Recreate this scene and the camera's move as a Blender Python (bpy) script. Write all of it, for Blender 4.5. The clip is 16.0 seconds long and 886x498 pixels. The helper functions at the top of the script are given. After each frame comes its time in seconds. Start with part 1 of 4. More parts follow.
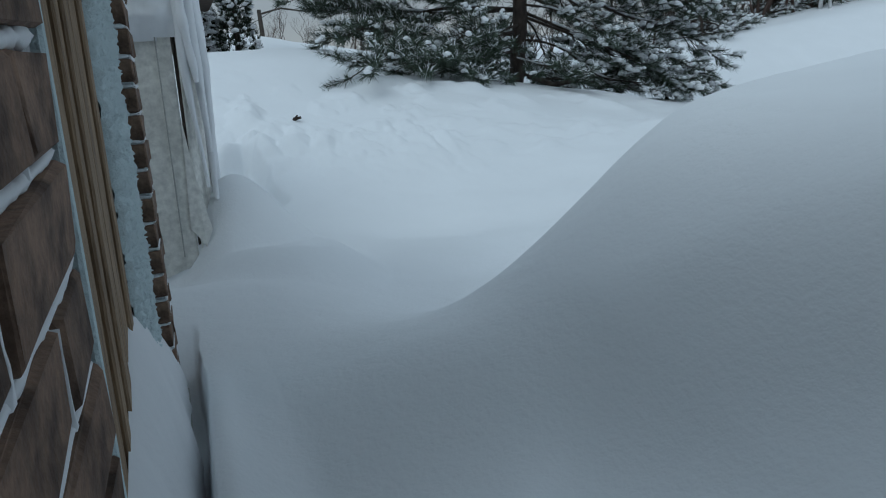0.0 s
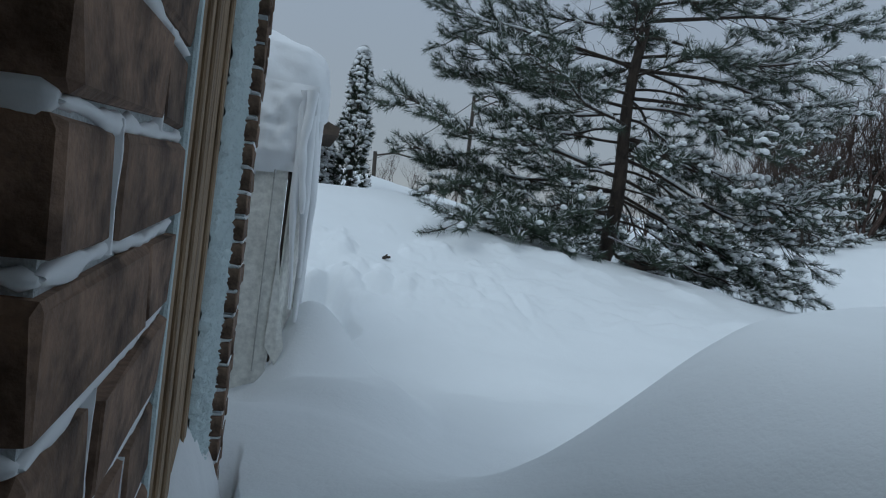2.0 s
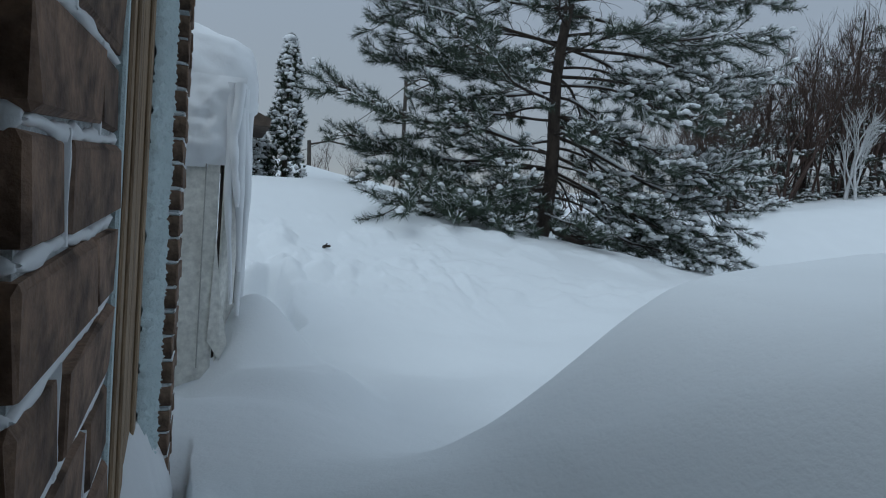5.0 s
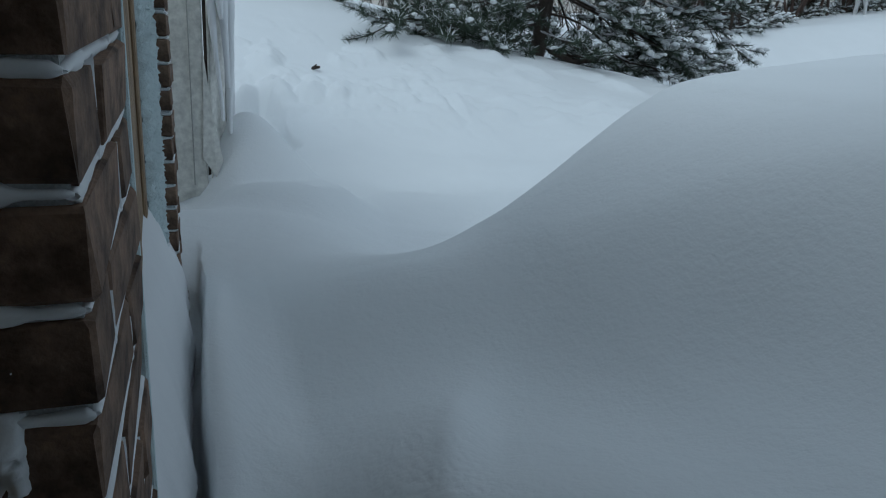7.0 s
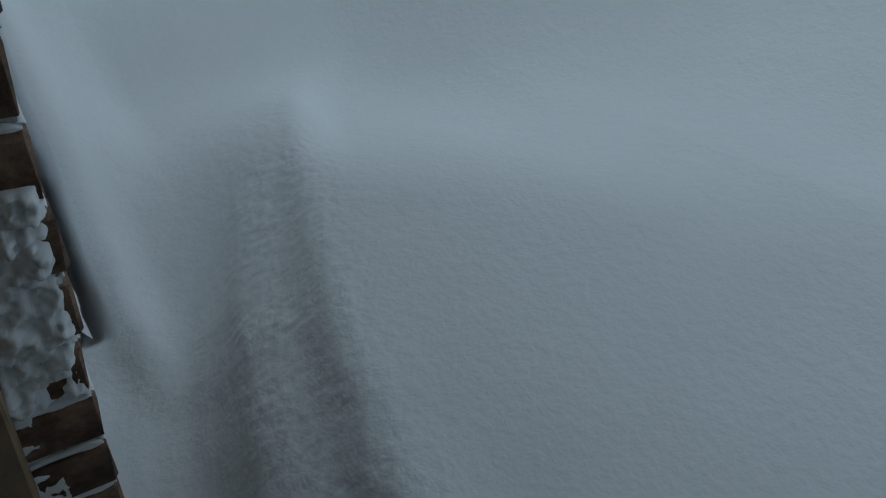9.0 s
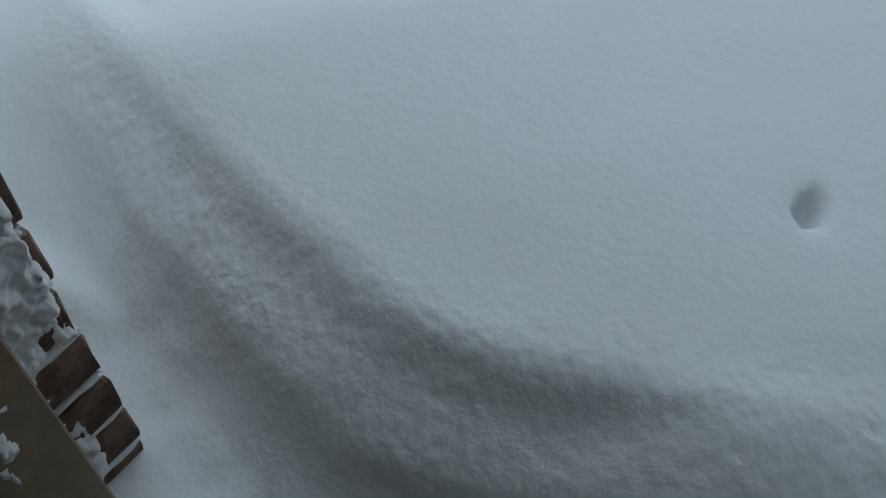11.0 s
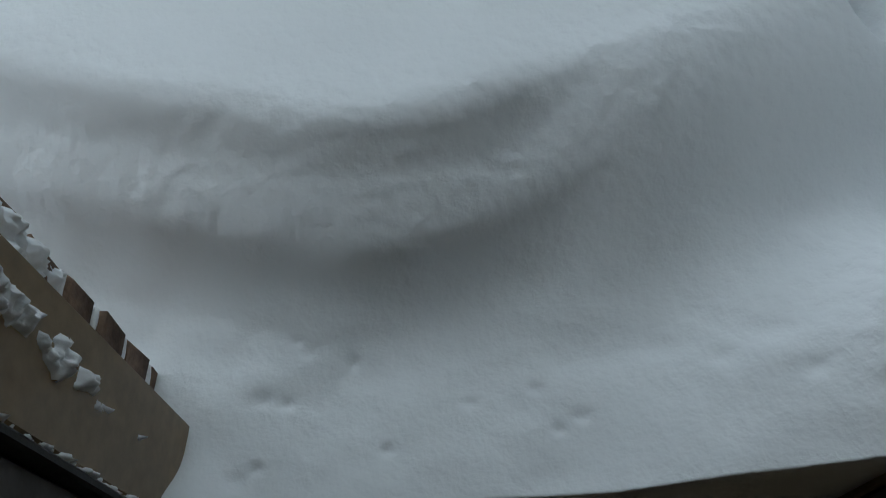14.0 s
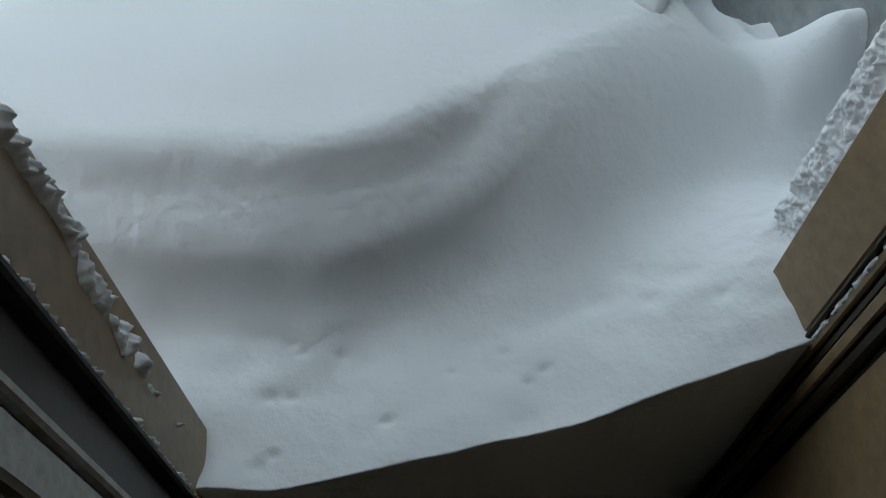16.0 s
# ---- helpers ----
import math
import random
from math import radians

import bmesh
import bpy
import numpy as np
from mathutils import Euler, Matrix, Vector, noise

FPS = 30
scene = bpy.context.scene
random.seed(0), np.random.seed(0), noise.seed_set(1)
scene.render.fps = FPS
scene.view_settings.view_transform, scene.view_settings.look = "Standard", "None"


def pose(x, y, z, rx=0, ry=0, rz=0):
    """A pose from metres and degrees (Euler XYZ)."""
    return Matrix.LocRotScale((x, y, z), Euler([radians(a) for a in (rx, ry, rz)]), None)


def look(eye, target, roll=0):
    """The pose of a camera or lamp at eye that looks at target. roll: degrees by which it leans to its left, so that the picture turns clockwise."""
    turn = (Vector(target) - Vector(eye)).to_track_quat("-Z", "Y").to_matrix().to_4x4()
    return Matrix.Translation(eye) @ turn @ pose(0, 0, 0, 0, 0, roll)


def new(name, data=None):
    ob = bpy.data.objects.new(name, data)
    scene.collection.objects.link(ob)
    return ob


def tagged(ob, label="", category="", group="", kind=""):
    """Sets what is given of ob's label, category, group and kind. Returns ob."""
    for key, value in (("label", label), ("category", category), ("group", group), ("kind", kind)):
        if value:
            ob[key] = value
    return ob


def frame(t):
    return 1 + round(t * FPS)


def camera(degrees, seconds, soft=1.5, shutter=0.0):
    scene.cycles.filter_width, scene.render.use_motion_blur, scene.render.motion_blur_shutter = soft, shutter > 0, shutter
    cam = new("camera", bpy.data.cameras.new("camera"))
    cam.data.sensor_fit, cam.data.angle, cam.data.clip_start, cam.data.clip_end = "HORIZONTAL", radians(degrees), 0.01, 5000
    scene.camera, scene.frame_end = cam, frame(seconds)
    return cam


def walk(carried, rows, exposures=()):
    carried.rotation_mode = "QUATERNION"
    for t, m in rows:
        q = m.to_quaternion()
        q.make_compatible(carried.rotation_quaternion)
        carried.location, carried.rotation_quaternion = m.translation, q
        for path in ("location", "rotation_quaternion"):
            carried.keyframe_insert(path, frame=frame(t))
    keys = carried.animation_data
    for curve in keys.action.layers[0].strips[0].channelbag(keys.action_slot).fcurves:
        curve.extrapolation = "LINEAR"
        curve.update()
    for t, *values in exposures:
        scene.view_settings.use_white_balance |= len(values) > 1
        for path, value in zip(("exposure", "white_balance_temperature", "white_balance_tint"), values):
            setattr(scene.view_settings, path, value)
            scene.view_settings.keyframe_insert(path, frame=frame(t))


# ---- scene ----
cam = camera(65.1, 16.0, 1.1)
PATH = [
    (0, (-0.074, 0.194, 1.489), (0.608, 2.015, 1.019), -2.9),
    (0.5, (-0.063, 0.156, 1.508), (0.47, 2.046, 1.129), 4.0),
    (1, (-0.07, 0.135, 1.527), (0.363, 2.064, 1.225), 7.1),
    (1.5, (-0.069, 0.114, 1.54), (0.356, 2.061, 1.375), 7.0),
    (2, (-0.064, 0.094, 1.553), (0.412, 2.036, 1.502), 7.1),
    (2.5, (-0.062, 0.09, 1.561), (0.481, 2.015, 1.569), 6.7),
    (3, (-0.063, 0.09, 1.57), (0.541, 1.996, 1.611), 6.1),
    (3.2, (-0.066, 0.098, 1.574), (0.558, 1.997, 1.637), 5.5),
    (5.3, (-0.064, 0.008, 1.535), (0.574, 1.898, 1.386), 3.6),
    (5.5, (-0.067, 0.008, 1.523), (0.571, 1.892, 1.32), 3.4),
    (6, (-0.078, 0.0, 1.505), (0.559, 1.87, 1.19), 3.3),
    (6.5, (-0.078, -0.048, 1.489), (0.553, 1.801, 1.061), 3.0),
    (7, (-0.082, -0.067, 1.458), (0.575, 1.738, 0.901), 3.1),
    (7.5, (-0.096, -0.084, 1.446), (0.574, 1.667, 0.749), 3.9),
    (8, (-0.121, -0.127, 1.444), (0.653, 1.545, 0.665), 5.4),
    (8.5, (-0.15, -0.167, 1.423), (0.724, 1.404, 0.545), 7.0),
    (9, (-0.188, -0.165, 1.406), (0.84, 1.091, 0.237), 8.6),
    (9.5, (-0.253, -0.126, 1.419), (0.917, 0.928, 0.186), 9.9),
    (11.8, (-0.342, -0.059, 1.425), (0.804, 0.377, -0.155), 7.0),
    (12, (-0.333, -0.04, 1.427), (0.833, 0.344, -0.152), 9.6),
    (12.5, (-0.377, -0.032, 1.419), (0.744, 0.342, -0.195), 9.6),
    (13, (-0.444, 0.012, 1.406), (0.633, 0.285, -0.257), 2.7),
    (13.5, (-0.502, 0.063, 1.408), (0.606, 0.046, -0.257), 2.9),
    (14, (-0.526, 0.044, 1.408), (0.556, 0.01, -0.273), -1.4),
    (14.5, (-0.574, -0.014, 1.417), (0.501, -0.064, -0.268), -1.6),
    (15, (-0.629, -0.025, 1.419), (0.448, -0.114, -0.264), -1.6),
    (15.5, (-0.644, 0.03, 1.442), (0.486, -0.1, -0.203), -1.6),
    (16, (-0.696, 0.127, 1.476), (0.519, -0.155, -0.087), 0.0),
]
walk(cam, [(t, look(eye, target, roll)) for t, eye, target, roll in PATH],
     [(0, -0.78, 5480, -2), (3, -0.78, 5480, 1), (7, -0.78, 5480, -2), (8.5, -0.50, 5520, -4), (9.5, -0.08, 5650, -3), (11.8, 0.68, 5850, -1), (13, 0.86, 5900, -1), (14.5, 0.98, 5980, -1), (16, 1.22, 5980, -1)])

# ---- light ----
world = bpy.data.worlds.new("overcast_sky")
scene.world = world
world.use_nodes = True
wn = world.node_tree
wn.nodes.clear()
w_out = wn.nodes.new("ShaderNodeOutputWorld")
w_bg = wn.nodes.new("ShaderNodeBackground")
w_sky = wn.nodes.new("ShaderNodeTexSky")
w_sky.sky_type = "NISHITA"
w_sky.sun_disc = False
w_sky.sun_elevation = radians(50)
w_sky.sun_rotation = radians(-135)
w_sky.dust_density = 4.0
w_co = wn.nodes.new("ShaderNodeTexCoord")
w_sep = wn.nodes.new("ShaderNodeSeparateXYZ")
w_ramp = wn.nodes.new("ShaderNodeValToRGB")
w_noise = wn.nodes.new("ShaderNodeTexNoise")
w_cloud = wn.nodes.new("ShaderNodeMix")
w_mix = wn.nodes.new("ShaderNodeMix")
w_cloud.data_type = w_mix.data_type = "RGBA"
w_noise.inputs["Scale"].default_value = 2.2
w_noise.inputs["Detail"].default_value = 5
cr = w_ramp.color_ramp
cr.elements[0].position, cr.elements[0].color = 0.0, (8.0, 7.3, 6.6, 1)
cr.elements[1].position, cr.elements[1].color = 1.0, (13.0, 13.5, 14.4, 1)
e = cr.elements.new(0.10)
e.color = (6.6, 6.5, 6.6, 1)
e = cr.elements.new(0.30)
e.color = (6.6, 6.75, 7.4, 1)
e = cr.elements.new(0.6)
e.color = (6.6, 6.9, 7.5, 1)
wn.links.new(w_co.outputs["Generated"], w_sep.inputs[0])
wn.links.new(w_co.outputs["Generated"], w_noise.inputs["Vector"])
wn.links.new(w_sep.outputs["Z"], w_ramp.inputs[0])
w_cloud.inputs[0].default_value = 0.12
wn.links.new(w_ramp.outputs[0], w_cloud.inputs[6])
wn.links.new(w_noise.outputs["Color"], w_cloud.inputs[7])
w_mix.inputs[0].default_value = 0.96
wn.links.new(w_sky.outputs[0], w_mix.inputs[6])
wn.links.new(w_cloud.outputs[2], w_mix.inputs[7])
wn.links.new(w_mix.outputs[2], w_bg.inputs[0])
w_bg.inputs[1].default_value = 0.1
wn.links.new(w_bg.outputs[0], w_out.inputs[0])

sun = new("sun", bpy.data.lights.new("sun", "SUN"))
sun.data.energy, sun.data.angle, sun.data.color = 0.9, radians(30), (1.0, 0.97, 0.94)
sun.matrix_world = look((-6, -6, 11), (0, 0, 0))

# ---- materials ----
def shader(name, rough=0.6, metal=0.0):
    m = bpy.data.materials.new(name)
    m.use_nodes = True
    nt = m.node_tree
    b = nt.nodes["Principled BSDF"]
    b.inputs["Roughness"].default_value = rough
    b.inputs["Metallic"].default_value = metal
    return m, nt, b


def coords(nt, scale=(1, 1, 1)):
    c = nt.nodes.new("ShaderNodeTexCoord")
    mp = nt.nodes.new("ShaderNodeMapping")
    mp.inputs["Scale"].default_value = scale
    nt.links.new(c.outputs["Object"], mp.inputs["Vector"])
    return mp.outputs["Vector"]


def tex(nt, vec, scale, detail=4.0, rough=0.55):
    n = nt.nodes.new("ShaderNodeTexNoise")
    n.inputs["Scale"].default_value = scale
    n.inputs["Detail"].default_value = detail
    n.inputs["Roughness"].default_value = rough
    nt.links.new(vec, n.inputs["Vector"])
    return n.outputs[0]


def ramp(nt, fac, stops):
    r = nt.nodes.new("ShaderNodeValToRGB")
    els = r.color_ramp.elements
    while len(els) < len(stops):
        els.new(0.5)
    for el, (p, c) in zip(els, stops):
        el.position, el.color = p, (*c, 1)
    nt.links.new(fac, r.inputs[0])
    return r.outputs[0]


def blend(nt, fac, a, b, how="MIX"):
    m = nt.nodes.new("ShaderNodeMix")
    m.data_type, m.blend_type = "RGBA", how
    for sock, v in ((m.inputs[0], fac), (m.inputs[6], a), (m.inputs[7], b)):
        if isinstance(v, (int, float)):
            sock.default_value = v
        elif isinstance(v, tuple):
            sock.default_value = (*v, 1)
        else:
            nt.links.new(v, sock)
    return m.outputs[2]


def bump(nt, b, height, strength, distance, under=None):
    n = nt.nodes.new("ShaderNodeBump")
    n.inputs["Strength"].default_value = strength
    n.inputs["Distance"].default_value = distance
    nt.links.new(height, n.inputs["Height"])
    if under is not None:
        nt.links.new(under, n.inputs["Normal"])
    nt.links.new(n.outputs[0], b.inputs["Normal"])
    return n.outputs[0]


def simple(name, dark, light, scale=8.0, rough=0.6, metal=0.0, relief=0.15, dist=0.004, stretch=(1, 1, 1), random_tone=0.0):
    """A surface of two tones at two scales, with fine relief."""
    m, nt, b = shader(name, rough, metal)
    v = coords(nt, stretch)
    big = tex(nt, v, scale, 3)
    fine = tex(nt, v, scale * 9, 5)
    c = ramp(nt, big, [(0.3, dark), (0.7, light)])
    c2 = ramp(nt, fine, [(0.3, (0.75, 0.75, 0.75)), (0.7, (1.1, 1.1, 1.1))])
    c = blend(nt, 1.0, c, c2, "MULTIPLY")
    if random_tone:
        oi = nt.nodes.new("ShaderNodeObjectInfo")
        tone = ramp(nt, oi.outputs["Random"], [(0, (1 - random_tone,) * 3), (1, (1 + random_tone,) * 3)])
        c = blend(nt, 1.0, c, tone, "MULTIPLY")
    nt.links.new(c, b.inputs["Base Color"])
    if relief:
        bump(nt, b, fine, relief, dist)
    return m


def snow_material(name, tint=(0.86, 0.88, 0.90), grain=64.0, strength=0.36):
    m, nt, b = shader(name, 0.75)
    v = coords(nt)
    big = tex(nt, v, 1.2, 3)
    fine = tex(nt, v, grain, 6, 0.6)
    mid = tex(nt, v, grain * 0.22, 4, 0.6)
    c = ramp(nt, big, [(0.3, tuple(t * 0.97 for t in tint)), (0.7, tint)])
    nt.links.new(c, b.inputs["Base Color"])
    first = bump(nt, b, mid, strength * 0.6, 0.02)
    bump(nt, b, fine, strength, 0.006, first)
    b.inputs["Specular IOR Level"].default_value = 0.2
    return m


SNOW = snow_material("fresh_snow")
SNOW_SOFT = snow_material("soft_snow", (0.88, 0.89, 0.91), 40.0, 0.2)
FROST = snow_material("frosted_ice", (0.66, 0.76, 0.78), 120.0, 0.6)
BRICK = simple("brown_brick", (0.14, 0.088, 0.06), (0.27, 0.174, 0.12), 14, 0.85, relief=0.5, random_tone=0.22)
bnt = BRICK.node_tree
bb = bnt.nodes["Principled BSDF"]
src = bb.inputs["Base Color"].links[0].from_socket
blot = ramp(bnt, tex(bnt, coords(bnt), 26, 6, 0.65), [(0.36, (0.45, 0.43, 0.42)), (0.56, (1.0, 1.0, 1.0)), (0.72, (1.25, 1.22, 1.15))])
bnt.links.new(blend(bnt, 1.0, src, blot, "MULTIPLY"), bb.inputs["Base Color"])
MORTAR = simple("frosty_mortar", (0.52, 0.55, 0.57), (0.74, 0.77, 0.79), 40, 0.9, relief=0.6)
TAN = simple("tan_paint", (0.24, 0.165, 0.085), (0.29, 0.205, 0.115), 5, 0.45, relief=0.05)
BLACK = simple("black_rubber", (0.012, 0.012, 0.012), (0.03, 0.03, 0.03), 20, 0.6)
GREYP = simple("grey_paint", (0.42, 0.41, 0.38), (0.52, 0.51, 0.48), 10, 0.5, relief=0.08)
WOOD = simple("weathered_wood", (0.17, 0.108, 0.058), (0.42, 0.295, 0.175), 9, 0.7, relief=0.5, stretch=(6, 6, 0.5))
TARP = simple("cream_tarp", (0.76, 0.75, 0.70), (0.86, 0.85, 0.80), 3, 0.5, relief=0.2, dist=0.01)
BARK = simple("pine_bark", (0.03, 0.023, 0.019), (0.085, 0.064, 0.05), 10, 0.9, relief=0.8, dist=0.02, stretch=(1, 1, 0.4))
DARKWOOD = simple("dark_brown_paint", (0.035, 0.026, 0.017), (0.06, 0.045, 0.03), 9, 0.45, relief=0.1)
INNER = simple("room_wall", (0.075, 0.06, 0.045), (0.10, 0.08, 0.06), 3, 0.8)
FLOORM = simple("dark_floor", (0.025, 0.02, 0.015), (0.045, 0.035, 0.025), 3, 0.6)


# ---- mesh helpers ----
def put(name, bm, material, parent=None, label="", smooth=False):
    me = bpy.data.meshes.new(name)
    bm.to_mesh(me)
    bm.free()
    me.materials.append(material)
    if smooth:
        for p in me.polygons:
            p.use_smooth = True
    ob = new(name, me)
    if parent is not None:
        ob.parent = parent
    if label:
        ob["label"] = label
    return ob


def part(name, bm, material, parent, label="", smooth=False):
    return put(name, bm, material, parent, label, smooth)


def box(x0, x1, y0, y1, z0, z1, bevel=0.0, segments=1):
    bm = bmesh.new()
    bmesh.ops.create_cube(bm, size=1)
    for v in bm.verts:
        v.co = Vector((x0 + (v.co.x + 0.5) * (x1 - x0), y0 + (v.co.y + 0.5) * (y1 - y0), z0 + (v.co.z + 0.5) * (z1 - z0)))
    if bevel:
        bmesh.ops.bevel(bm, geom=bm.edges[:], offset=bevel, segments=segments, affect="EDGES")
    return bm


def raw(name, verts, faces, material, parent=None, smooth=False, label=""):
    me = bpy.data.meshes.new(name)
    me.from_pydata(verts, [], faces)
    me.materials.append(material)
    if smooth:
        me.polygons.foreach_set("use_smooth", [True] * len(me.polygons))
    ob = new(name, me)
    if parent is not None:
        ob.parent = parent
    if label:
        ob["label"] = label
    return ob


def empty(name, label, category, group="", at=(0, 0, 0), kind=""):
    ob = new(name)
    ob.location = at
    return tagged(ob, label, category, group, kind)


rng = np.random.default_rng(7)
LATTICE = rng.random((256, 256))


def field(x, y, seed=0):
    """Smooth random field between -1 and 1, one cell a metre."""
    x, y = np.asarray(x, float) + 17.3 * seed, np.asarray(y, float) + 9.1 * seed
    i, j = np.floor(x).astype(int), np.floor(y).astype(int)
    u, v = x - i, y - j
    u, v = u * u * (3 - 2 * u), v * v * (3 - 2 * v)
    a, b = LATTICE[i % 256, j % 256], LATTICE[(i + 1) % 256, j % 256]
    c, d = LATTICE[i % 256, (j + 1) % 256], LATTICE[(i + 1) % 256, (j + 1) % 256]
    return 2 * (a + (b - a) * u + (c - a) * v + (a - b - c + d) * u * v) - 1


def fbm(x, y, octaves=4, seed=0):
    return sum(field(x * 2 ** k, y * 2 ** k, seed + k) * 0.5 ** k for k in range(octaves))


def smooth(a, b, v):
    t = np.clip((np.asarray(v, float) - a) / (b - a), 0, 1)
    return t * t * (3 - 2 * t)


# ---- the snow ground ----
WX = -0.150            # outer face of the brick wall
DOOR_N, DOOR_S = 0.354, -0.466   # faces of the door jambs
REVEAL_N, REVEAL_S = 0.405, -0.512
HOUSE_END = 2.55


def ledge(y):
    y = np.asarray(y, float)
    d = y - 0.14
    return -0.05 + np.where(d > 0, 0.34, 0.45) * np.abs(d) ** 1.5


PITS = [(-0.20, 0.265, 0.010), (-0.205, 0.236, 0.008), (-0.14, 0.21, 0.010), (-0.125, 0.225, 0.007), (-0.155, 0.155, 0.009), (-0.24, -0.135, 0.008), (-0.165, -0.24, 0.016),
        (-0.165, -0.37, 0.018), (-0.30, 0.29, 0.011), (-0.285, 0.268, 0.007), (-0.20, -0.08, 0.008), (-0.215, 0.005, 0.007), (-0.255, -0.105, 0.007), (-0.19, -0.31, 0.013), (-0.225, -0.40, 0.012), (-0.27, 0.11, 0.007)]


# two wind-cut terraces, as shares of the rise from the door sill to the drift's flat top
STEP_W = np.linspace(-0.16, 0.24, 161)
STEP_Z = np.interp(STEP_W, [-0.16, -0.12, -0.07, -0.035, -0.004, 0.008, 0.03, 0.065, 0.085, 0.125, 0.15, 0.2, 0.24],
                   [0.0, 0.012, 0.075, 0.19, 0.35, 0.46, 0.54, 0.635, 0.69, 0.89, 0.95, 0.995, 1.0])
STEP_Z = np.convolve(np.pad(STEP_Z, 4, mode="edge"), np.ones(9) / 9, "valid")


def ground_z(x, y):
    x, y = np.asarray(x, float), np.asarray(y, float)
    # yard that falls away to the trees and rises to a bank behind them
    crest = 2.1 - 0.185 * np.clip(x - 2.5, 0, 9) + 0.02 * np.clip(-x, 0, 20)
    crest = np.maximum(crest, 0.75)
    yard = 0.40 + 0.1 * fbm(x * 0.3, y * 0.3, 3, 5)
    z = yard + (crest - 0.40) * smooth(5.5, 12.2, y)
    far = 2.2 + 1.1 * smooth(8, -3, x) + 1.5 * smooth(14, 30, x)
    z = z + (far - crest) * smooth(13.5, 19, y) - 0.35 * np.exp(-((y - 14.2) / 1.3) ** 2)
    z = z + 0.02 * np.clip(y - 20, 0, 400) + 0.02 * np.clip(x - 14, 0, 300)
    z = z + 0.5 * smooth(4, 14, x) * (1 - smooth(6, 11, y))
    # the great drift in front of the door
    near = 0.78 + 0.16 * np.clip(x - 0.1, 0, 0.8) + 0.46 * smooth(0.64, 1.86, x) + 0.115 * np.clip(x - 1.7, 0, 1.7)
    rim = 2.1 + 0.5 * np.clip(x, -0.5, 2.4) + 0.06 * field(x * 1.5, y * 0.3, 31)
    low = 0.40 + 0.24 * smooth(1.1, 0.2, x) * smooth(4.6, 3.2, y)
    top = low + (near - low) * smooth(0.75, -0.75, y - rim) * smooth(8.0, 3.4, x)
    blend_y = smooth(5.5, 3.4, y - 0.2 * x) * smooth(9.5, 6, x)
    z = z * (1 - blend_y) + np.maximum(top, low) * blend_y
    # the bowl that the wind has scooped round the doorway, with a soft shoulder at its rim
    r = np.hypot(x, y)
    z = z - 0.17 * smooth(0.70, 1.35, r) * smooth(1.98, 1.4, r) * smooth(-0.9, 0.3, y) * smooth(-0.1, 0.15, x)
    # the hollow against the door, with its wind-cut ledges
    w = x - ledge(y)
    sill = 0.567 + 0.085 * smooth(-0.12, -0.46, y) * smooth(0.02, -0.2, x) + 0.006 * fbm(x * 9, y * 9, 3, 2)
    foot = sill
    wob = 0.012 * field(x * 3, y * 6, 41) + 0.002 * fbm(x * 14, y * 14, 2, 42)
    start = -0.17 + 0.06 * smooth(0.1, 0.45, y)
    base = foot + (0.80 - foot) * smooth(0, 1, (x - start) / (ledge(y) + 0.14 - start))
    steps = np.interp(w + wob, STEP_W, STEP_Z) * (0.80 - foot) + foot
    on = smooth(-0.26, -0.04, y) * smooth(1.1, 0.6, y)
    hollow = base + (steps - base) * on * 0.88
    m = smooth(0.10, 0.24, w)
    hollow = hollow * (1 - m) + z * m
    zone = smooth(-1.3, -0.7, y) * smooth(1.6, 0.75, y) * smooth(1.2, 0.6, x)
    z = z * (1 - zone) + hollow * zone
    # wind gap along the foot of the wall
    z = z - 0.14 * smooth(0.72, 0.95, y) * smooth(2.9, 2.3, y) * smooth(-0.078, -0.10, x + 0.01 * field(x * 5, y * 5, 33)) + 0.03 * np.exp(-((x + 0.05) / 0.04) ** 2) * smooth(0.5, 0.8, y) * smooth(2.4, 1.6, y)
    # scoop along the wing wall
    side = np.interp(x, [0.1, 0.19, 0.26, 0.32, 0.36, 0.43, 0.56, 0.78, 1.1, 1.8], [0.88, 0.79, 0.67, 0.65, 0.66, 0.595, 0.55, 0.42, 0.6, 1.2])
    f = smooth(-0.64, -0.77, y) * smooth(0.06, 0.18, x) * smooth(2.2, 1.6, x)
    z = z * (1 - f) + side * f
    # snow heaped against the far side of the doorway
    z = z + 0.11 * np.exp(-((y + 0.565) / 0.09) ** 2) * np.exp(-((x + 0.19) / 0.12) ** 2) * (1 + 0.15 * fbm(x * 22, y * 22, 3, 51))
    z = z + 0.07 * np.exp(-((x + 0.345) / 0.05) ** 2 - ((y - 0.36) / 0.06) ** 2)
    # pile at the foot of the covered shelter
    z = z + 0.48 * smooth(1.1, 0.0, np.hypot((x - 0.19) / 0.56, (y - 4.88) / 0.58))
    z = z + 0.17 * smooth(1.0, 0.45, np.hypot((x - 0.45) / 0.62, (y - 4.3) / 0.95))
    # a slab of crust broken away beyond the shelter
    z = z - 0.30 * smooth(0.80, 0.68, x + 0.1 * field(x * 3, y * 3, 61)) * smooth(6.2, 6.9, y) * smooth(7.78, 7.62, y + 0.12 * field(x * 4, y, 62))
    # the dark hollow under the broken slab
    z = z - 0.21 * np.exp(-(((x - 0.36) / 0.10) ** 2 + ((y + 0.63) / 0.06) ** 2))
